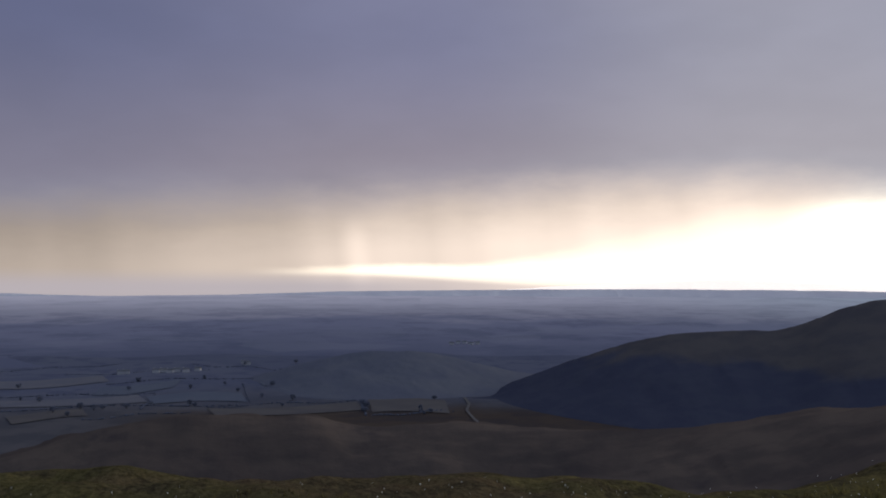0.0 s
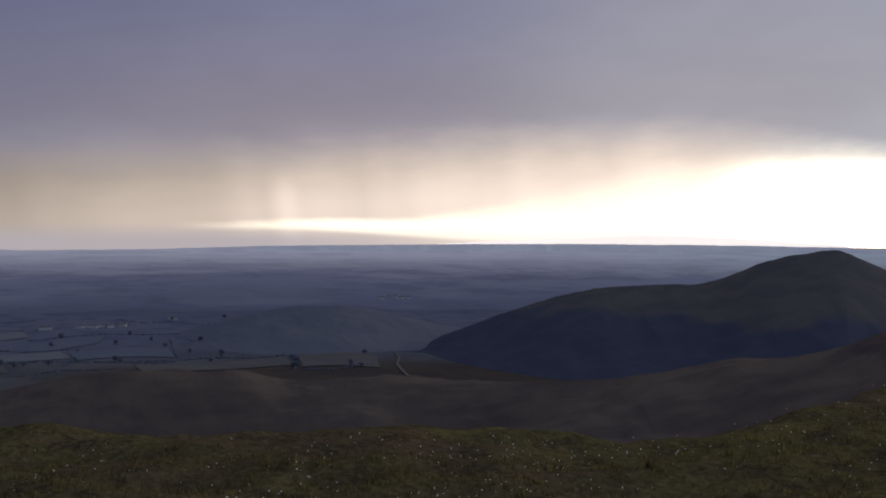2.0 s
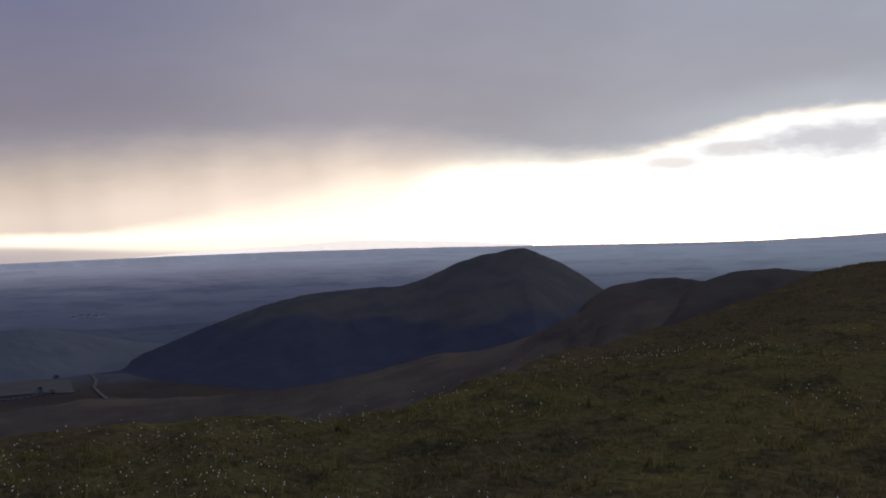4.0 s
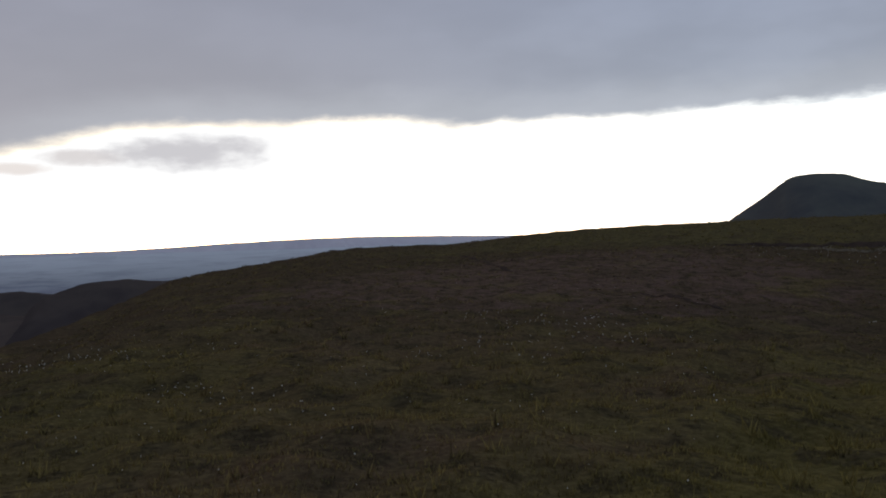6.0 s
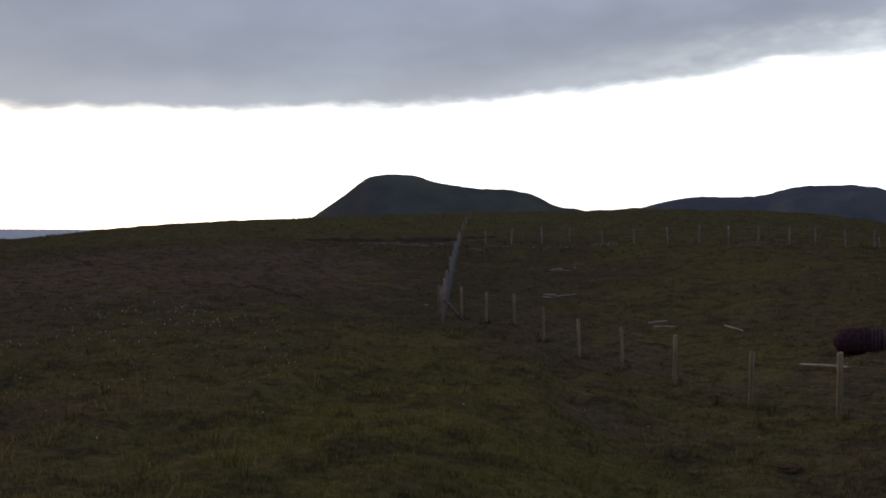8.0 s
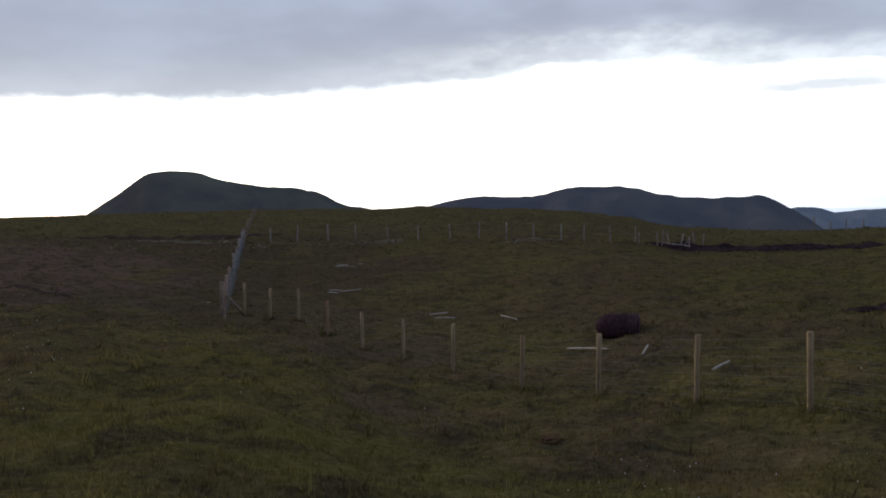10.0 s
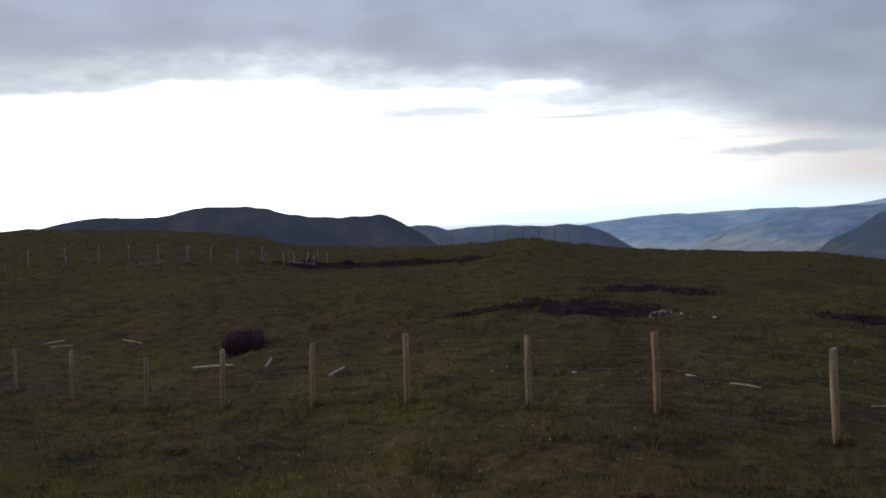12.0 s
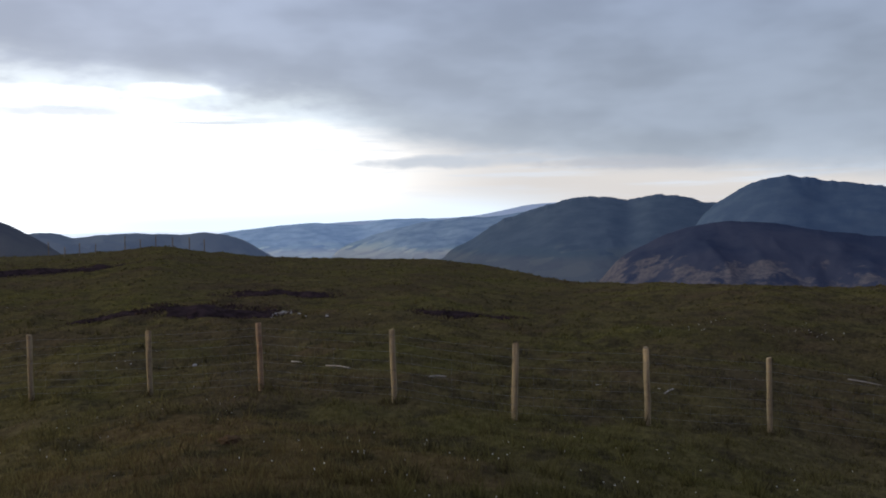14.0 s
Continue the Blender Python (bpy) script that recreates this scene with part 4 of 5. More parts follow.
def wire_roll():
    """A big coil of rusty netting lying on its side."""
    x, y = 10.4, 22.1
    root = new("wire_roll")
    root.location = (x, y, z_at(x, y) - 0.05)
    root.rotation_euler = (0, 0, radians(-28))
    tagged(root, "dark rusty roll of old fence netting lying in the grass", "wire roll")
    rng = random.Random(5)

    def reach(u):
        """The coil's radius along its length: slumped and rounded at one end, cut square at the other."""
        return 0.36 * (max(0.0, 1 - ((0.42 - u) / 0.42) ** 2.4) ** 0.5 if u < 0.42 else 1 - 0.06 * ((u - 0.42) / 0.58) ** 2)
    core = bmesh.new()
    rings = []
    for k in range(19):
        u = 0.015 + 0.985 * k / 18
        rings.append([core.verts.new(((u - 0.5) * 1.12, 0.94 * reach(u) * math.cos(q) * (1 + rng.uniform(-0.03, 0.03)), max(0.02, 0.30 + 0.94 * reach(u) * math.sin(q))))
                      for q in [2 * math.pi * j / 24 for j in range(24)]])
    for a, b in zip(rings, rings[1:]):
        for j in range(24):
            core.faces.new((a[j], a[(j + 1) % 24], b[(j + 1) % 24], b[j])).smooth = True
    core.faces.new(rings[0])
    core.faces.new(rings[-1][::-1])
    part("core", core, M_RUST, root)
    for k in range(13):
        u = 0.1 + 0.9 * k / 12
        rad = reach(u) * rng.uniform(0.98, 1.03)
        part("hoop", tube([((u - 0.5) * 1.12 + rng.uniform(-0.015, 0.015), rad * math.cos(q), 0.30 + rad * math.sin(q)) for q in [2 * math.pi * j / 24 for j in range(25)]],
                          0.017 if u > 0.6 else 0.010, 5), M_RUST_PALE if u > 0.72 else M_RUST, root)


def peat_bank(label, x, y, heading, long, wide, high, seed, mat=None):
    """A scoop of bare peat with a ragged overhanging edge."""
    u = np.linspace(-1, 1, 49)
    v = np.linspace(-1, 1, 21)
    vv, uu = np.meshgrid(v, u, indexing="ij")
    rng = np.random.RandomState(seed)
    ragged = 1 + 0.25 * np.sin(uu * 5 + rng.rand() * 6) + 0.15 * np.sin(uu * 13 + rng.rand() * 6) + 0.22 * np.sin(uu * 29 + vv * 2) * np.sin(uu * 11)
    half = wide * np.sqrt(np.maximum(0, 1 - uu**2)) * ragged
    a = radians(heading)
    px = x + uu * long * math.sin(a) + vv * half * math.cos(a)
    py = y + uu * long * math.cos(a) - vv * half * math.sin(a)
    face = high * np.exp(-((vv - 0.35) / 0.4) ** 2) * np.sqrt(np.maximum(0, 1 - uu**2)) * (1 + 0.25 * np.sin(uu * 7 + seed) + 0.1 * np.sin(uu * 19 + vv * 5))
    pz = land_height(px, py) + 0.012 - 0.12 * (np.maximum(np.abs(vv), np.abs(uu)) > 0.98) + face
    ob = new("peat_bank", grid_mesh("peat_bank", px, py, pz, mat or M_PEAT))
    tagged(ob, label, "peat bank", "bare peat on the moor")


def stone(x, y, size, seed, up=0.0):
    rng = random.Random(seed)
    bm = bmesh.new()
    bmesh.ops.create_icosphere(bm, subdivisions=2, radius=size)
    for v in bm.verts:
        k = 0.8 + 0.4 * noise.noise(v.co * 6 / max(size, 0.05) * 0.2 + Vector((seed, 0, 0)))
        v.co = Vector((v.co.x * k * 1.2, v.co.y * k, v.co.z * k * 0.65))
    ob = part("stone", bm, M_STONE)
    ob.matrix_basis = pose(x, y, z_at(x, y) + size * 0.3 + up, 0, 0, rng.uniform(0, 360))
    tagged(ob, "pale angular stone lying on the grass", "stone", "stones by the peat")


def clod(x, y, size, seed, mat, label):
    bm = bmesh.new()
    bmesh.ops.create_icosphere(bm, subdivisions=3, radius=1.0)
    for v in bm.verts:
        k = 1 + 0.45 * noise.noise(v.co * 2.3 + Vector((seed * 3.1, 0, 0))) + 0.2 * noise.noise(v.co * 6 + Vector((0, seed, 0)))
        v.co = Vector((v.co.x * k * size, v.co.y * k * size * 0.8, v.co.z * k * size * 0.45))
    ob = part("turf_clod", bm, mat)
    ob.location = (x, y, z_at(x, y) + size * 0.08)
    tagged(ob, label, "clod", "turned turf")


new_fence()
old_fence()
cross_fence()
ridge_fence()
broken_pen()
wire_roll()
LOGS = [(6.9, 49.5, 8.5, 51.0), (6.7, 48.9, 7.75, 48.5), (5.2, 40.3, 5.75, 40.2), (5.0, 39.2, 5.5, 39.15), (5.6, 39.7, 6.5, 39.3),
        (7.4, 30.6, 8.0, 30.4), (7.4, 29.9, 8.1, 29.75), (9.42, 28.9, 9.46, 27.3), (8.86, 21.8, 9.16, 19.9), (9.1, 18.1, 9.85, 19.3),
        (9.1, 15.3, 10.1, 16.3), (11.85, 8.5, 11.5, 7.9), (11.55, 7.45, 11.5, 6.85), (14.05, 2.2, 13.75, 1.9), (13.45, 1.75, 14.0, 1.75),
        (13.75, 3.1, 14.15, 2.7), (11.7, 5.35, 12.05, 5.2), (18.85, -0.5, 19.1, -1.2), (3.0, 65.6, 4.1, 63.2), (-0.15, 34.9, 0.1, 36.3)]
for k, line in enumerate(LOGS):
    loose_log(*line, 0.024 if k < 11 else 0.013, 30 + k)
peat_bank("long dark peat hag under the heather", 36.0, 52.6, 115, 8.0, 2.2, 0.3, 1)
peat_bank("dark purple peat hollow in the grass", 19.7, 18.2, 150, 2.1, 1.6, 0.11, 2)
peat_bank("small bare peat scar at the edge of the grass", 17.6, 20.4, 140, 1.4, 0.6, 0.08, 6)
peat_bank("narrow dark peat scar on the moor", 26.8, 21.6, 150, 2.2, 1.5, 0.13, 3)
peat_bank("small dark peat scar in the grass", 23.3, 11.0, 160, 1.5, 1.0, 0.08, 4)
peat_bank("low dark peat edge above the fence", 33.0, 55.8, 125, 4.0, 0.9, 0.3, 5)
peat_bank("dark peat edge along the moor below its crest", -1.5, 72.0, 84, 8.0, 1.0, 0.22, 7, M_DRAIN)
peat_bank("thin dark drain cut across the heather", -22.8, 58.5, 151, 15.0, 0.2, 0.02, 8, M_DRAIN)
peat_bank("short dark drain cut in the heather", -6.3, 36.0, 136, 2.6, 0.22, 0.03, 9, M_DRAIN)
rng = random.Random(77)
for k in range(46):
    layer = k // 18
    reach, turn = (0.5 - 0.16 * layer) * math.sqrt(rng.random()), rng.uniform(0, 6.28)
    stone(20.5 + reach * math.cos(turn), 16.1 + reach * math.sin(turn), rng.uniform(0.018, 0.045), k + 1, 0.03 * layer)
for k in range(4):
    stone(19.0 + rng.gauss(0, 0.5), 14.6 + rng.gauss(0, 0.5), rng.uniform(0.03, 0.07), k + 40)
stone(11.2, 10.4, 0.06, 61)
clod(4.3, 11.2, 0.16, 1, M_EARTH, "dark clod of turned turf in the grass")
clod(5.3, 3.9, 0.12, 2, M_EARTH, "small brown clod of turf in the grass")

# ---------------------------------------------------------------- grass and cotton grass


def grass_colour(n, place):
    island = n.add("ShaderNodeNewGeometry").outputs["Random Per Island"]
    tint = moor_tint(n, place)
    return n.mix(n.ramp(island, 0.0, 1.0), n.mix(0.3, tint, (0.04, 0.036, 0.016)), n.mix(0.5, tint, (0.24, 0.215, 0.085)))


M_GRASS = material("moor_grass", grass_colour, 0.8)


def let_light_through(m, share):
    """Thin blades glow where the light is behind them."""
    tree = m.node_tree
    bsdf = [k for k in tree.nodes if k.type == "BSDF_PRINCIPLED"][0]
    out = [k for k in tree.nodes if k.type == "OUTPUT_MATERIAL"][0]
    thin, both = tree.nodes.new("ShaderNodeBsdfTranslucent"), tree.nodes.new("ShaderNodeMixShader")
    tree.links.new(bsdf.inputs["Base Color"].links[0].from_socket, thin.inputs["Color"])
    both.inputs[0].default_value = share
    tree.links.new(bsdf.outputs[0], both.inputs[1])
    tree.links.new(thin.outputs[0], both.inputs[2])
    tree.links.new(both.outputs[0], out.inputs[0])


let_light_through(M_GRASS, 0.5)
M_COTTON = plain("cotton_grass", (0.62, 0.60, 0.52), (0.78, 0.76, 0.68), 3.0, 0.9)


def scatter(count, near, far, az0, az1, seed, clump, wild=0.5):
    """Places evenly spread over distance, thinned to clumps."""
    rng = np.random.RandomState(seed)
    r = near * (far / near) ** rng.rand(count * 2)
    a = np.radians(az0 + (az1 - az0) * rng.rand(count * 2))
    x, y = r * np.sin(a), r * np.cos(a)
    keep = bumps(x, y, clump, seed) + 0.6 * bumps(x, y, clump * 0.3, seed + 1) + rng.randn(count * 2) * wild
    a = np.degrees(a)
    keep = keep - 9.0 * ((a < -40) & (r > 0.97 * smooth_table(a, CREST_R))) - 9.0 * ((a < -44) & (r > 42))
    k = np.argsort(-keep)[:count]
    return x[k], y[k], r[k]


def grass(count, near, far, az0, az1, seed, blades, low, high):
    rng = np.random.RandomState(seed)
    x, y, r = scatter(count, near, far, az0, az1, seed, 3.0, 1.6)
    x, y, r = np.repeat(x, blades), np.repeat(y, blades), np.repeat(r, blades)
    n = len(x)
    x = x + rng.randn(n) * 0.05
    y = y + rng.randn(n) * 0.05
    z = land_height(x, y)
    h = (low + (high - low) * rng.rand(n) ** 1.6)
    w = 0.004 + 0.0009 * r
    t = rng.rand(n) * 2 * np.pi
    lean = h * (0.25 + 0.55 * rng.rand(n))
    b = rng.rand(n) * 2 * np.pi
    p0 = np.stack([x - w * np.cos(t), y - w * np.sin(t), z - 0.02], -1)
    p1 = np.stack([x + w * np.cos(t), y + w * np.sin(t), z - 0.02], -1)
    p2 = np.stack([x + lean * np.cos(b), y + lean * np.sin(b), z + h], -1)
    verts = np.stack([p0, p1, p2], 1).reshape(-1, 3)
    me = bpy.data.meshes.new("grass")
    me.from_pydata(verts.tolist(), [], np.arange(3 * n).reshape(-1, 3).tolist())
    me.materials.append(M_GRASS)
    tagged(new("grass", me), "rough olive and straw moor grass in tufts", "grass", kind="stuff")


def cotton(count, near, far, az0, az1, seed):
    rng = np.random.RandomState(seed)
    x, y, r = scatter(count, near, far, az0, az1, seed, 7.0, 0.3)
    z = land_height(x, y)
    h = 0.12 + 0.2 * rng.rand(count)
    s = (0.003 + 0.005 * rng.rand(count)) * (1 + r * 0.012)
    c = np.stack([x, y, z + h], -1)
    octa = np.array([(1, 0, 0), (0, 1, 0), (-1, 0, 0), (0, -1, 0), (0, 0, 1.3), (0, 0, -1.3)], float)
    tri = np.array([(0, 1, 4), (1, 2, 4), (2, 3, 4), (3, 0, 4), (1, 0, 5), (2, 1, 5), (3, 2, 5), (0, 3, 5)])
    verts = (c[:, None, :] + octa[None] * s[:, None, None]).reshape(-1, 3)
    faces = (tri[None] + 6 * np.arange(count)[:, None, None]).reshape(-1, 3)
    me = bpy.data.meshes.new("cotton_grass")
    me.from_pydata(verts.tolist(), [], faces.tolist())
    me.materials.append(M_COTTON)
    tagged(new("cotton_grass", me), "scattered white tufts of cotton grass", "cotton grass", kind="stuff")


grass(78000, 1.2, 60.0, -125, 112, 2, 6, 0.02, 0.07)
grass(1100, 3.5, 30.0, -125, 112, 9, 10, 0.08, 0.24)
grass(9000, 58.0, 126.0, -40, 72, 23, 5, 0.02, 0.13)
grass(110, 3.2, 9.0, 66, 114, 19, 36, 0.06, 0.24)
cotton(420, 9.0, 40.0, -115, -8, 3)
cotton(520, 8.0, 19.0, -84, -46, 6)
cotton(70, 10.0, 45.0, 0, 105, 4)
cotton(150, 3.8, 10.0, 14, 100, 41)


def cotton_patch(x, y, reach, count, seed):
    """A thicker drift of cotton grass."""
    rng = np.random.RandomState(seed)
    px, py = x + reach * rng.randn(count), y + reach * 0.7 * rng.randn(count)
    r = np.hypot(px, py)
    s = (0.006 + 0.006 * rng.rand(count)) * (1 + r * 0.012)
    c = np.stack([px, py, land_height(px, py) + 0.08 + 0.16 * rng.rand(count)], -1)
    octa = np.array([(1, 0, 0), (0, 1, 0), (-1, 0, 0), (0, -1, 0), (0, 0, 1.3), (0, 0, -1.3)], float)
    tri = np.array([(0, 1, 4), (1, 2, 4), (2, 3, 4), (3, 0, 4), (1, 0, 5), (2, 1, 5), (3, 2, 5), (0, 3, 5)])
    me = bpy.data.meshes.new("cotton_grass")
    me.from_pydata((c[:, None, :] + octa[None] * s[:, None, None]).reshape(-1, 3).tolist(), [],
                   (tri[None] + 6 * np.arange(count)[:, None, None]).reshape(-1, 3).tolist())
    me.materials.append(M_COTTON)
    tagged(new("cotton_grass", me), "drift of white cotton grass heads", "cotton grass", kind="stuff")


for k, (x, y, reach, count) in enumerate(((-18.6, 17.2, 1.6, 60), (-9.8, 13.8, 0.5, 22), (-15.9, 17.4, 1.5, 40), (-7.6, 12.8, 0.4, 8), (-6.6, 19.7, 1.2, 26),
                                          (-7.7, 26.5, 1.6, 40), (-6.0, 23.8, 1.0, 30), (-1.3, 63.5, 3.0, 70), (24.2, 1.2, 0.7, 14), (23.0, 3.6, 0.8, 12), (11.0, 12.0, 0.4, 8))):
    cotton_patch(x, y, reach, count, 50 + k)

M_HEATHER = plain("dark_heather", (0.050, 0.036, 0.033), (0.094, 0.066, 0.054), 1.2, 0.9)


def heather_fringe():
    """Dark heather and torn turf hanging over the edges of the bare peat."""
    rng = np.random.RandomState(44)
    xs, ys = [], []
    for x, y, heading, long, wide, count in ((36.0, 52.6, 115, 8.0, 2.2, 900), (19.7, 18.2, 150, 2.1, 1.6, 900), (17.6, 20.4, 140, 1.4, 0.6, 350),
                                             (26.8, 21.6, 150, 2.2, 1.5, 700), (23.3, 11.0, 160, 1.5, 1.0, 450), (33.0, 55.8, 125, 4.0, 0.9, 350)):
        q, k = rng.rand(count) * 6.28, 0.75 + 0.5 * rng.rand(count) ** 1.4
        u, v = np.cos(q) * k * long * 1.05, np.sin(q) * k * wide
        a = radians(heading)
        xs.append(x + u * math.sin(a) + v * math.cos(a))
        ys.append(y + u * math.cos(a) - v * math.sin(a))
    x, y = np.concatenate(xs), np.concatenate(ys)
    n, r = len(x), np.hypot(x, y)
    z = land_height(x, y)
    h = 0.03 + 0.08 * rng.rand(n) ** 1.4
    w = 0.012 + 0.0011 * r
    t, b = rng.rand(n) * 6.28, rng.rand(n) * 6.28
    verts = np.stack([np.stack([x - w * np.cos(t), y - w * np.sin(t), z - 0.02], -1), np.stack([x + w * np.cos(t), y + w * np.sin(t), z - 0.02], -1),
                      np.stack([x + 0.7 * h * np.cos(b), y + 0.7 * h * np.sin(b), z + h], -1)], 1).reshape(-1, 3)
    me = bpy.data.meshes.new("heather")
    me.from_pydata(verts.tolist(), [], np.arange(3 * n).reshape(-1, 3).tolist())
    me.materials.append(M_HEATHER)
    tagged(new("heather", me), "dark heather fringing the bare peat", "heather", kind="stuff")


heather_fringe()

M_BLEACHED = plain("bleached_grass", (0.20, 0.175, 0.12), (0.34, 0.30, 0.22), 1.5, 0.9)


def bleached_strip():
    """Pale dead grass along the foot of the far fence."""
    rng = np.random.RandomState(14)
    count = 2600
    a = np.radians(np.where(rng.rand(count) < 0.75, 4 + 22 * rng.rand(count), -4 + 6 * rng.rand(count)))
    r = 66.5 - 3.0 * np.degrees(a) / 26 + 0.5 * rng.randn(count)
    x, y = r * np.sin(a), r * np.cos(a)
    keep = bumps(x, y, 6.0, 31) > 0.1
    x, y = x[keep], y[keep]
    n = len(x)
    z = land_height(x, y)
    h = 0.05 + 0.14 * rng.rand(n)
    t = rng.rand(n) * 6.28
    b = rng.rand(n) * 6.28
    w = 0.05
    verts = np.stack([np.stack([x - w * np.cos(t), y - w * np.sin(t), z], -1), np.stack([x + w * np.cos(t), y + w * np.sin(t), z], -1),
                      np.stack([x + 0.6 * h * np.cos(b), y + 0.6 * h * np.sin(b), z + h], -1)], 1).reshape(-1, 3)
    me = bpy.data.meshes.new("bleached_grass")
    me.from_pydata(verts.tolist(), [], np.arange(3 * n).reshape(-1, 3).tolist())
    me.materials.append(M_BLEACHED)
    tagged(new("bleached_grass", me), "pale dead grass along the foot of the far fence", "grass", kind="stuff")


bleached_strip()


def foot_tufts():
    """Longer grass left standing round the feet of the new stakes."""
    rng = np.random.RandomState(27)
    feet = np.repeat(np.array(NEW_LINE[1:]), 60, 0)
    n = len(feet)
    reach, turn = 0.05 + 0.2 * rng.rand(n) ** 0.7, rng.rand(n) * 6.28
    x, y = feet[:, 0] + reach * np.cos(turn), feet[:, 1] + reach * np.sin(turn)
    z = land_height(x, y)
    h = 0.07 + 0.17 * rng.rand(n) ** 1.5
    w = 0.004 + 0.0006 * np.hypot(x, y)
    t, b = rng.rand(n) * 6.28, rng.rand(n) * 6.28
    verts = np.stack([np.stack([x - w * np.cos(t), y - w * np.sin(t), z - 0.02], -1), np.stack([x + w * np.cos(t), y + w * np.sin(t), z - 0.02], -1),
                      np.stack([x + 0.5 * h * np.cos(b), y + 0.5 * h * np.sin(b), z + h], -1)], 1).reshape(-1, 3)
    me = bpy.data.meshes.new("grass_tufts")
    me.from_pydata(verts.tolist(), [], np.arange(3 * n).reshape(-1, 3).tolist())
    me.materials.append(M_GRASS)
    tagged(new("grass_tufts", me), "long grass standing round the feet of the stakes", "grass", kind="stuff")


foot_tufts()

# ---------------------------------------------------------------- the valley floor


def on_floor(heading, drop):
    """A place on the valley floor that lies that many degrees below the eye."""
    r = (EYE - VALLEY) / math.tan(radians(drop))
    return r * math.sin(radians(heading)), r * math.cos(radians(heading))


def field(label, az0, az1, drop0, drop1, mat, skew=0.0):
    """A hedged field lying on the plain; the far edge may be skewed."""
    u, v = np.meshgrid(np.linspace(0, 1, 21), np.linspace(0, 1, 7))
    az = np.radians(az0 + (az1 - az0) * u + skew * v)
    drop = np.radians(drop0 + (drop1 - drop0) * v + 0.12 * np.sin(u * 3 + az0))
    r = (EYE - VALLEY) / np.tan(drop)
    x, y = r * np.sin(az), r * np.cos(az)
    tagged(new("field", grid_mesh("field", x, y, land_height(x, y) + 0.9, mat)), label, "field", "fields on the plain")


# Meadow, leaf and render colours have the plain's blue grey haze mixed in.
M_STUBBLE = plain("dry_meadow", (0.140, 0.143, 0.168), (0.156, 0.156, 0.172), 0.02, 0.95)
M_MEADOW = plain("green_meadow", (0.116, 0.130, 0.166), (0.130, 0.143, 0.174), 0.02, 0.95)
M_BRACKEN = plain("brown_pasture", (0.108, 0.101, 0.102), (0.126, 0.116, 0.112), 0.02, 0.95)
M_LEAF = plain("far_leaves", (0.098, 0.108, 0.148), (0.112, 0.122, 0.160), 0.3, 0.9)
M_BARK = plain("bark", (0.05, 0.045, 0.04), (0.08, 0.07, 0.06), 1.0, 0.9)
M_RENDER = plain("white_render", (0.34, 0.35, 0.38), (0.42, 0.42, 0.45), 0.5, 0.85)
M_SLATE = plain("grey_slate", (0.12, 0.125, 0.14), (0.17, 0.175, 0.19), 0.8, 0.7)
M_TRACK = plain("gravel_track", (0.125, 0.117, 0.114), (0.160, 0.150, 0.142), 0.1, 0.95)

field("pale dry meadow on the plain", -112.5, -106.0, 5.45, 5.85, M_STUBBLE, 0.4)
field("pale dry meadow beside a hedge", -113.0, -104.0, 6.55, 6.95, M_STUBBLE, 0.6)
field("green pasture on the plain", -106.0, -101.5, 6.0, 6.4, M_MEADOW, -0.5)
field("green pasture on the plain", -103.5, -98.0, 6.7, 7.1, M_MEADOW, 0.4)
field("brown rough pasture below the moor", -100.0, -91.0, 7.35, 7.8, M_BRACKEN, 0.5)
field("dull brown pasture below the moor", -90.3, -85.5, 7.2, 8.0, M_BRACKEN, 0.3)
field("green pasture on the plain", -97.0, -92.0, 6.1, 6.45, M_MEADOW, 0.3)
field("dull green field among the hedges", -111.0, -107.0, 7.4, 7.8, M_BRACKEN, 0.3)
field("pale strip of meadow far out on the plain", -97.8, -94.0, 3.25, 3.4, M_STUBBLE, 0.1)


def track():
    """A gravel track winding round the foot of the hill."""
    pts = [(-84.3, 7.1), (-84.0, 7.5), (-84.15, 7.9), (-83.8, 8.3), (-83.2, 8.8), (-82.6, 9.3)]
    path = [Vector((*on_floor(a, d), 0)) for a, d in pts]
    fine = []
    for k in range(len(path) - 1):
        for s in range(8):
            fine.append(path[k].lerp(path[k + 1], s / 8))
    bm = bmesh.new()
    rows = []
    for k, p in enumerate(fine):
        d = (fine[min(k + 1, len(fine) - 1)] - fine[max(k - 1, 0)]).normalized()
        side = Vector((-d.y, d.x, 0)) * 1.7
        rows.append([bm.verts.new((q.x, q.y, z_at(q.x, q.y) + 1.2)) for q in (p - side, p + side)])
    for a, b in zip(rows, rows[1:]):
        bm.faces.new((a[0], a[1], b[1], b[0]))
    tagged(part("track", bm, M_TRACK), "pale gravel track winding round the foot of the hill", "track", kind="structure")


track()


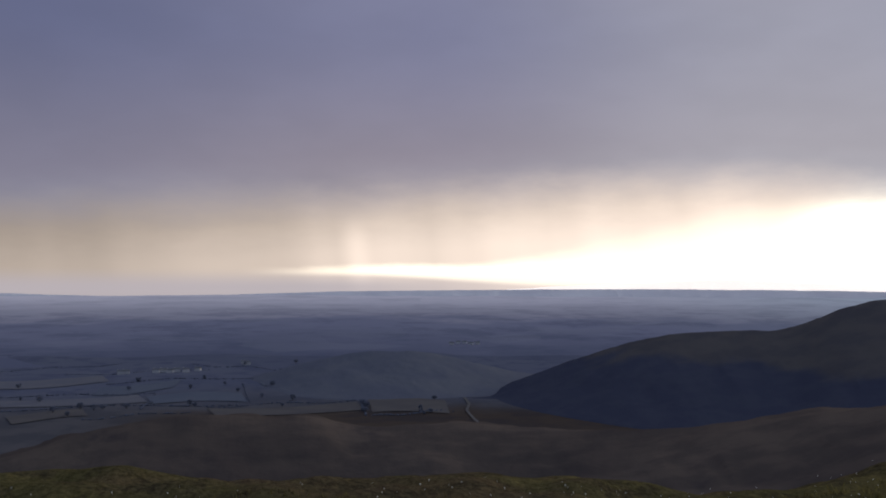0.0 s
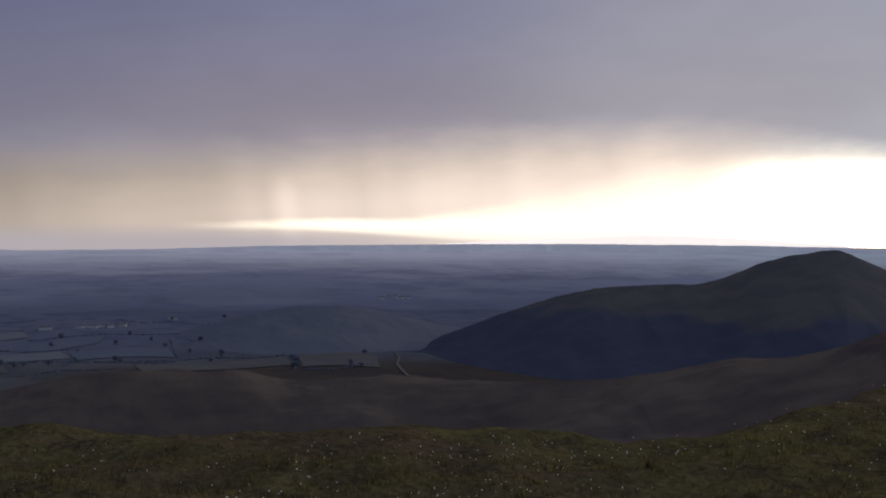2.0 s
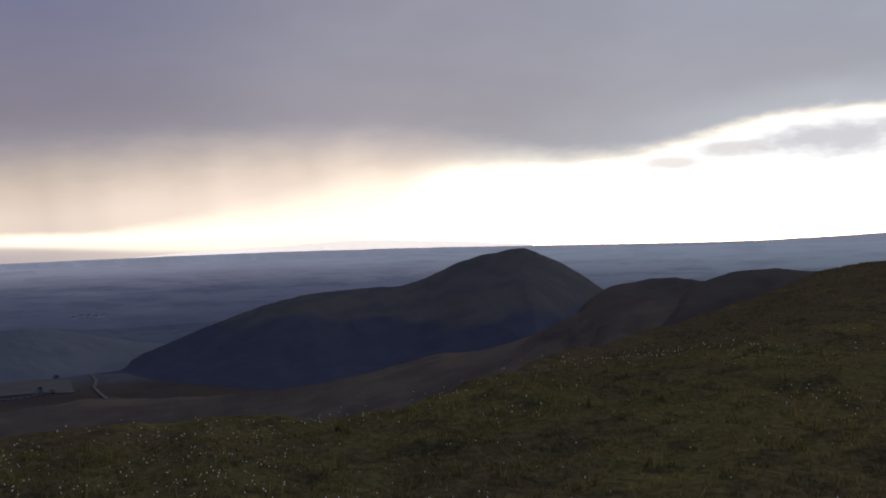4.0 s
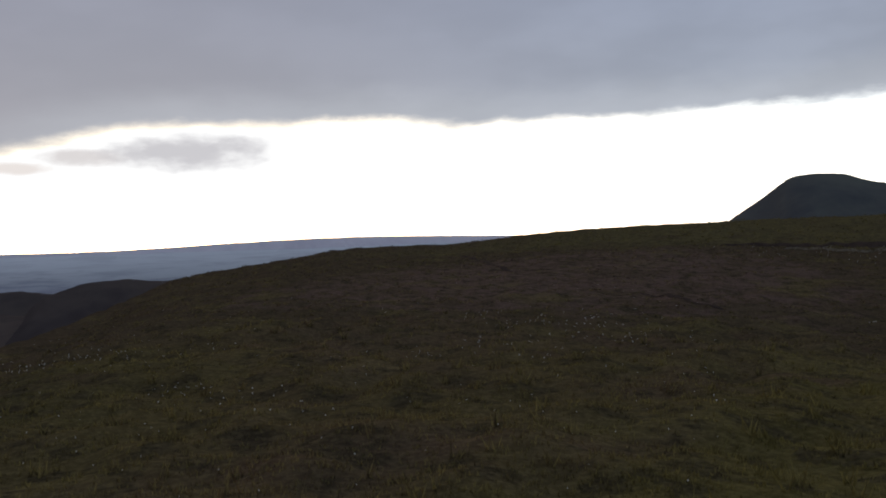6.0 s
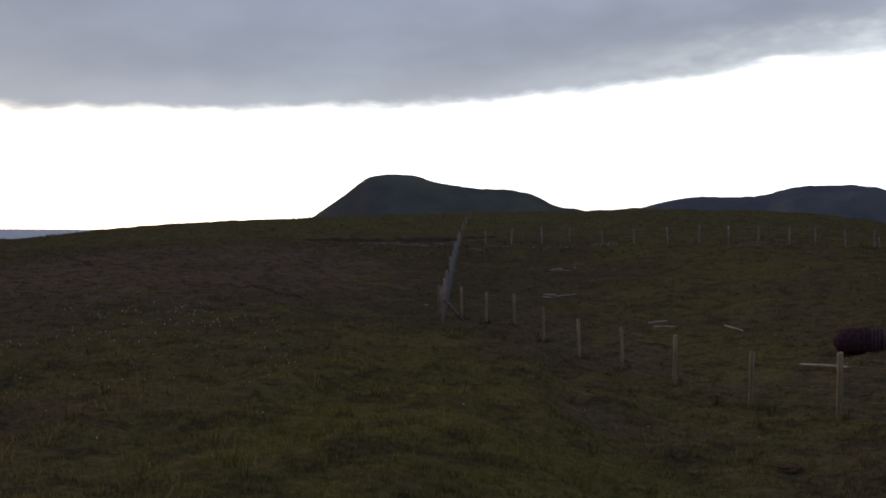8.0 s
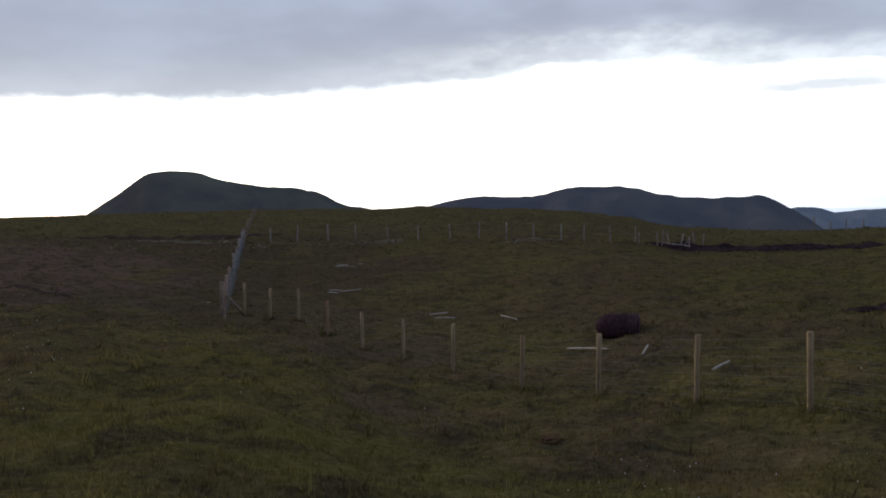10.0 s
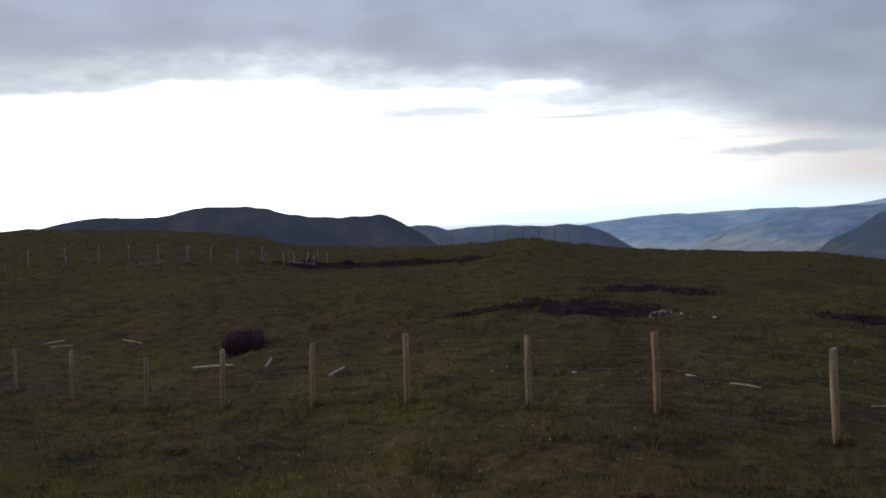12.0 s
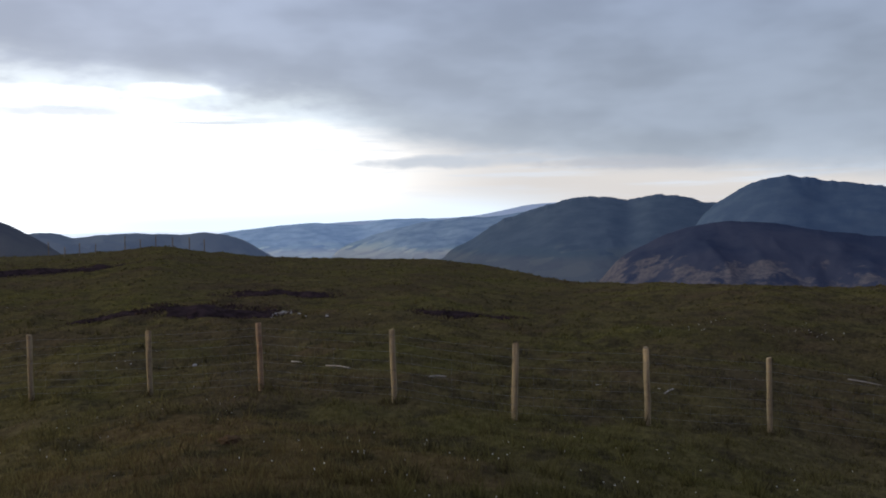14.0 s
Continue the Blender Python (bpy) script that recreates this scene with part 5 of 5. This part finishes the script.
def tree_model(seed):
    """A field tree: a tapered trunk with limbs and a crown of many clumps."""
    rng = random.Random(seed)
    root = new("tree")
    bm = tube([(0, 0, -1.0), (0.1, 0, 2.0), (0.2, 0.1, 4.5), (0.1, 0.2, 7.0)], [0.5, 0.4, 0.3, 0.12], 7)
    for k in range(5):
        q = rng.uniform(0, 6.28)
        tube([(0.15, 0.05, 3.0 + 0.5 * k), (1.6 * math.cos(q), 1.6 * math.sin(q), 5.0 + 0.5 * k), (3.0 * math.cos(q), 3.0 * math.sin(q), 6.0 + 0.5 * k)], [0.2, 0.13, 0.05], 5, bm)
    part("trunk", bm, M_BARK, root)
    crown = bmesh.new()
    for _ in range(34):
        q, rr, h = rng.uniform(0, 6.28), 4.6 * math.sqrt(rng.random()), rng.uniform(3.0, 9.5)
        rr *= math.sin(math.pi * (h - 1.5) / 9.5) ** 0.6
        made = bmesh.ops.create_icosphere(crown, subdivisions=1, radius=rng.uniform(0.7, 1.6))
        for v in made["verts"]:
            v.co = v.co * rng.uniform(0.75, 1.2) + Vector((rr * math.cos(q), rr * math.sin(q), h))
    part("crown", crown, M_LEAF, root)
    return root


def plant_trees():
    rng = random.Random(31)
    spots = [(-109.3, 6.75), (-110.3, 6.6), (-108.6, 7.4), (-105.9, 7.3), (-106.4, 7.35), (-107.2, 7.2), (-104.6, 7.3), (-103.2, 7.1), (-90.6, 7.45), (-90.4, 7.6),
             (-90.55, 7.85), (-94.9, 7.1), (-87.0, 7.95), (-86.4, 8.0), (-86.8, 8.1), (-111.5, 7.0), (-101.0, 6.4), (-99.0, 6.3), (-98.2, 6.6), (-104.5, 6.3), (-100.2, 5.9), (-96.4, 6.0)]
    for _ in range(16):
        spots.append((-88.4 + rng.gauss(0, 0.8), 6.6 + rng.gauss(0, 0.18)))
    for _ in range(22):
        spots.append((rng.uniform(-113, -86), rng.uniform(4.6, 7.9)))
    models = [tree_model(k) for k in (3, 4, 5)]
    for k, (a, d) in enumerate(spots):
        x, y = on_floor(a, d)
        m = pose(x, y, z_at(x, y), 0, 0, rng.uniform(0, 360))
        ob = models[k] if k < 3 else copy_thing(models[k % 3], m)
        ob.matrix_basis = m
        size = rng.uniform(0.45, 0.8)
        ob.scale = (size * 1.15, size * 1.15, size)
        tagged(ob, "dark broadleaf tree standing by a field hedge", "tree", "trees on the plain")


plant_trees()


def hedges():
    """Hedgerows between the fields, as rows of small bushes."""
    rng = np.random.RandomState(6)
    lines = [(-113, 6.35, -103, 6.5), (-113, 7.15, -98, 7.2), (-106, 5.9, -97, 5.85), (-103, 6.6, -103.8, 7.4), (-98, 6.2, -97.5, 7.2), (-100, 7.3, -91, 7.2),
             (-91, 6.6, -90.4, 8.1), (-96, 6.55, -86, 6.9), (-108, 5.3, -100, 5.1), (-101, 4.9, -95, 5.3), (-113, 5.0, -105, 4.7), (-107, 7.9, -101, 7.6), (-90, 8.15, -85, 7.9), (-93, 5.6, -86, 6.1)]
    octa = np.array([(1, 0, 0), (0, 1, 0), (-1, 0, 0), (0, -1, 0), (0, 0, 1), (0, 0, -1)], float)
    tri = np.array([(0, 1, 4), (1, 2, 4), (2, 3, 4), (3, 0, 4), (1, 0, 5), (2, 1, 5), (3, 2, 5), (0, 3, 5)])
    verts, faces = [], []
    for a0, d0, a1, d1 in lines:
        count = int(abs(a1 - a0) * 14 + abs(d1 - d0) * 40)
        for u in np.linspace(0, 1, count):
            if rng.rand() < 0.4:
                continue
            x, y = on_floor(a0 + (a1 - a0) * u + rng.randn() * 0.02, d0 + (d1 - d0) * u + 0.06 * math.sin(u * 9 + a0))
            s = rng.uniform(0.7, 1.5)
            base = len(verts)
            c = np.array([x, y, z_at(x, y) + s * 0.7])
            verts += (c + octa * s * rng.uniform(0.7, 1.3, (6, 1)) * np.array([1.3, 1.3, 1.0])).tolist()
            faces += (tri + base).tolist()
    me = bpy.data.meshes.new("hedges")
    me.from_pydata(verts, [], faces)
    me.materials.append(M_LEAF)
    tagged(new("hedges", me), "dark hedgerows between the fields of the plain", "hedges", kind="stuff")


hedges()


def house_model():
    """A small white house with a slate gable roof."""
    root = new("house")
    bm = bmesh.new()
    bmesh.ops.create_cube(bm, size=1.0)
    for v in bm.verts:
        v.co = Vector((v.co.x * 11, v.co.y * 6.5, v.co.z * 5.5 + 2.2))
    part("wall", bm, M_RENDER, root, "white rendered walls")
    bm = bmesh.new()
    a = [bm.verts.new(p) for p in ((-5.9, -3.7, 4.8), (-5.9, 3.7, 4.8), (-5.9, 0, 7.6))]
    b = [bm.verts.new(p) for p in ((5.9, -3.7, 4.8), (5.9, 3.7, 4.8), (5.9, 0, 7.6))]
    for f in ((a[0], a[2], a[1]), (b[0], b[1], b[2]), (a[0], b[0], b[2], a[2]), (a[1], a[2], b[2], b[1]), (a[0], a[1], b[1], b[0])):
        bm.faces.new(f)
    part("roof", bm, M_SLATE, root, "grey slate roof")
    bm = bmesh.new()
    bmesh.ops.create_cube(bm, size=1.0)
    for v in bm.verts:
        v.co = Vector((v.co.x * 0.9 - 4.6, v.co.y * 0.9, v.co.z * 1.6 + 7.9))
    part("chimney", bm, M_RENDER, root)
    return root


def village():
    rng = random.Random(9)
    spots = [(-105.0, 5.28), (-104.7, 5.27), (-103.0, 5.25), (-102.6, 5.22), (-102.2, 5.27), (-101.8, 5.22), (-101.3, 5.25), (-100.6, 5.2), (-97.9, 4.95), (-97.7, 4.98),
             (-85.2, 3.72), (-84.8, 3.74), (-84.4, 3.7), (-84.0, 3.73), (-83.6, 3.7)]
    first = house_model()
    first.scale = (0.75, 0.75, 0.75)
    for k, (a, d) in enumerate(spots):
        x, y = on_floor(a, d)
        z = z_at(x, y)
        if d < 4.6:
            r = 2215.0 + rng.uniform(-25, 25)
            x, y = r * math.sin(radians(a)), r * math.cos(radians(a))
            z = float(plain_height(np.array([x]), np.array([y]))[0]) - 0.3
        m = pose(x, y, z, 0, 0, -a + rng.uniform(-25, 25))
        ob = first if k == 0 else copy_thing(first, m)
        ob.matrix_basis = m
        tagged(ob, "small white house with a slate roof on the plain", "house", "houses of the village")


village()
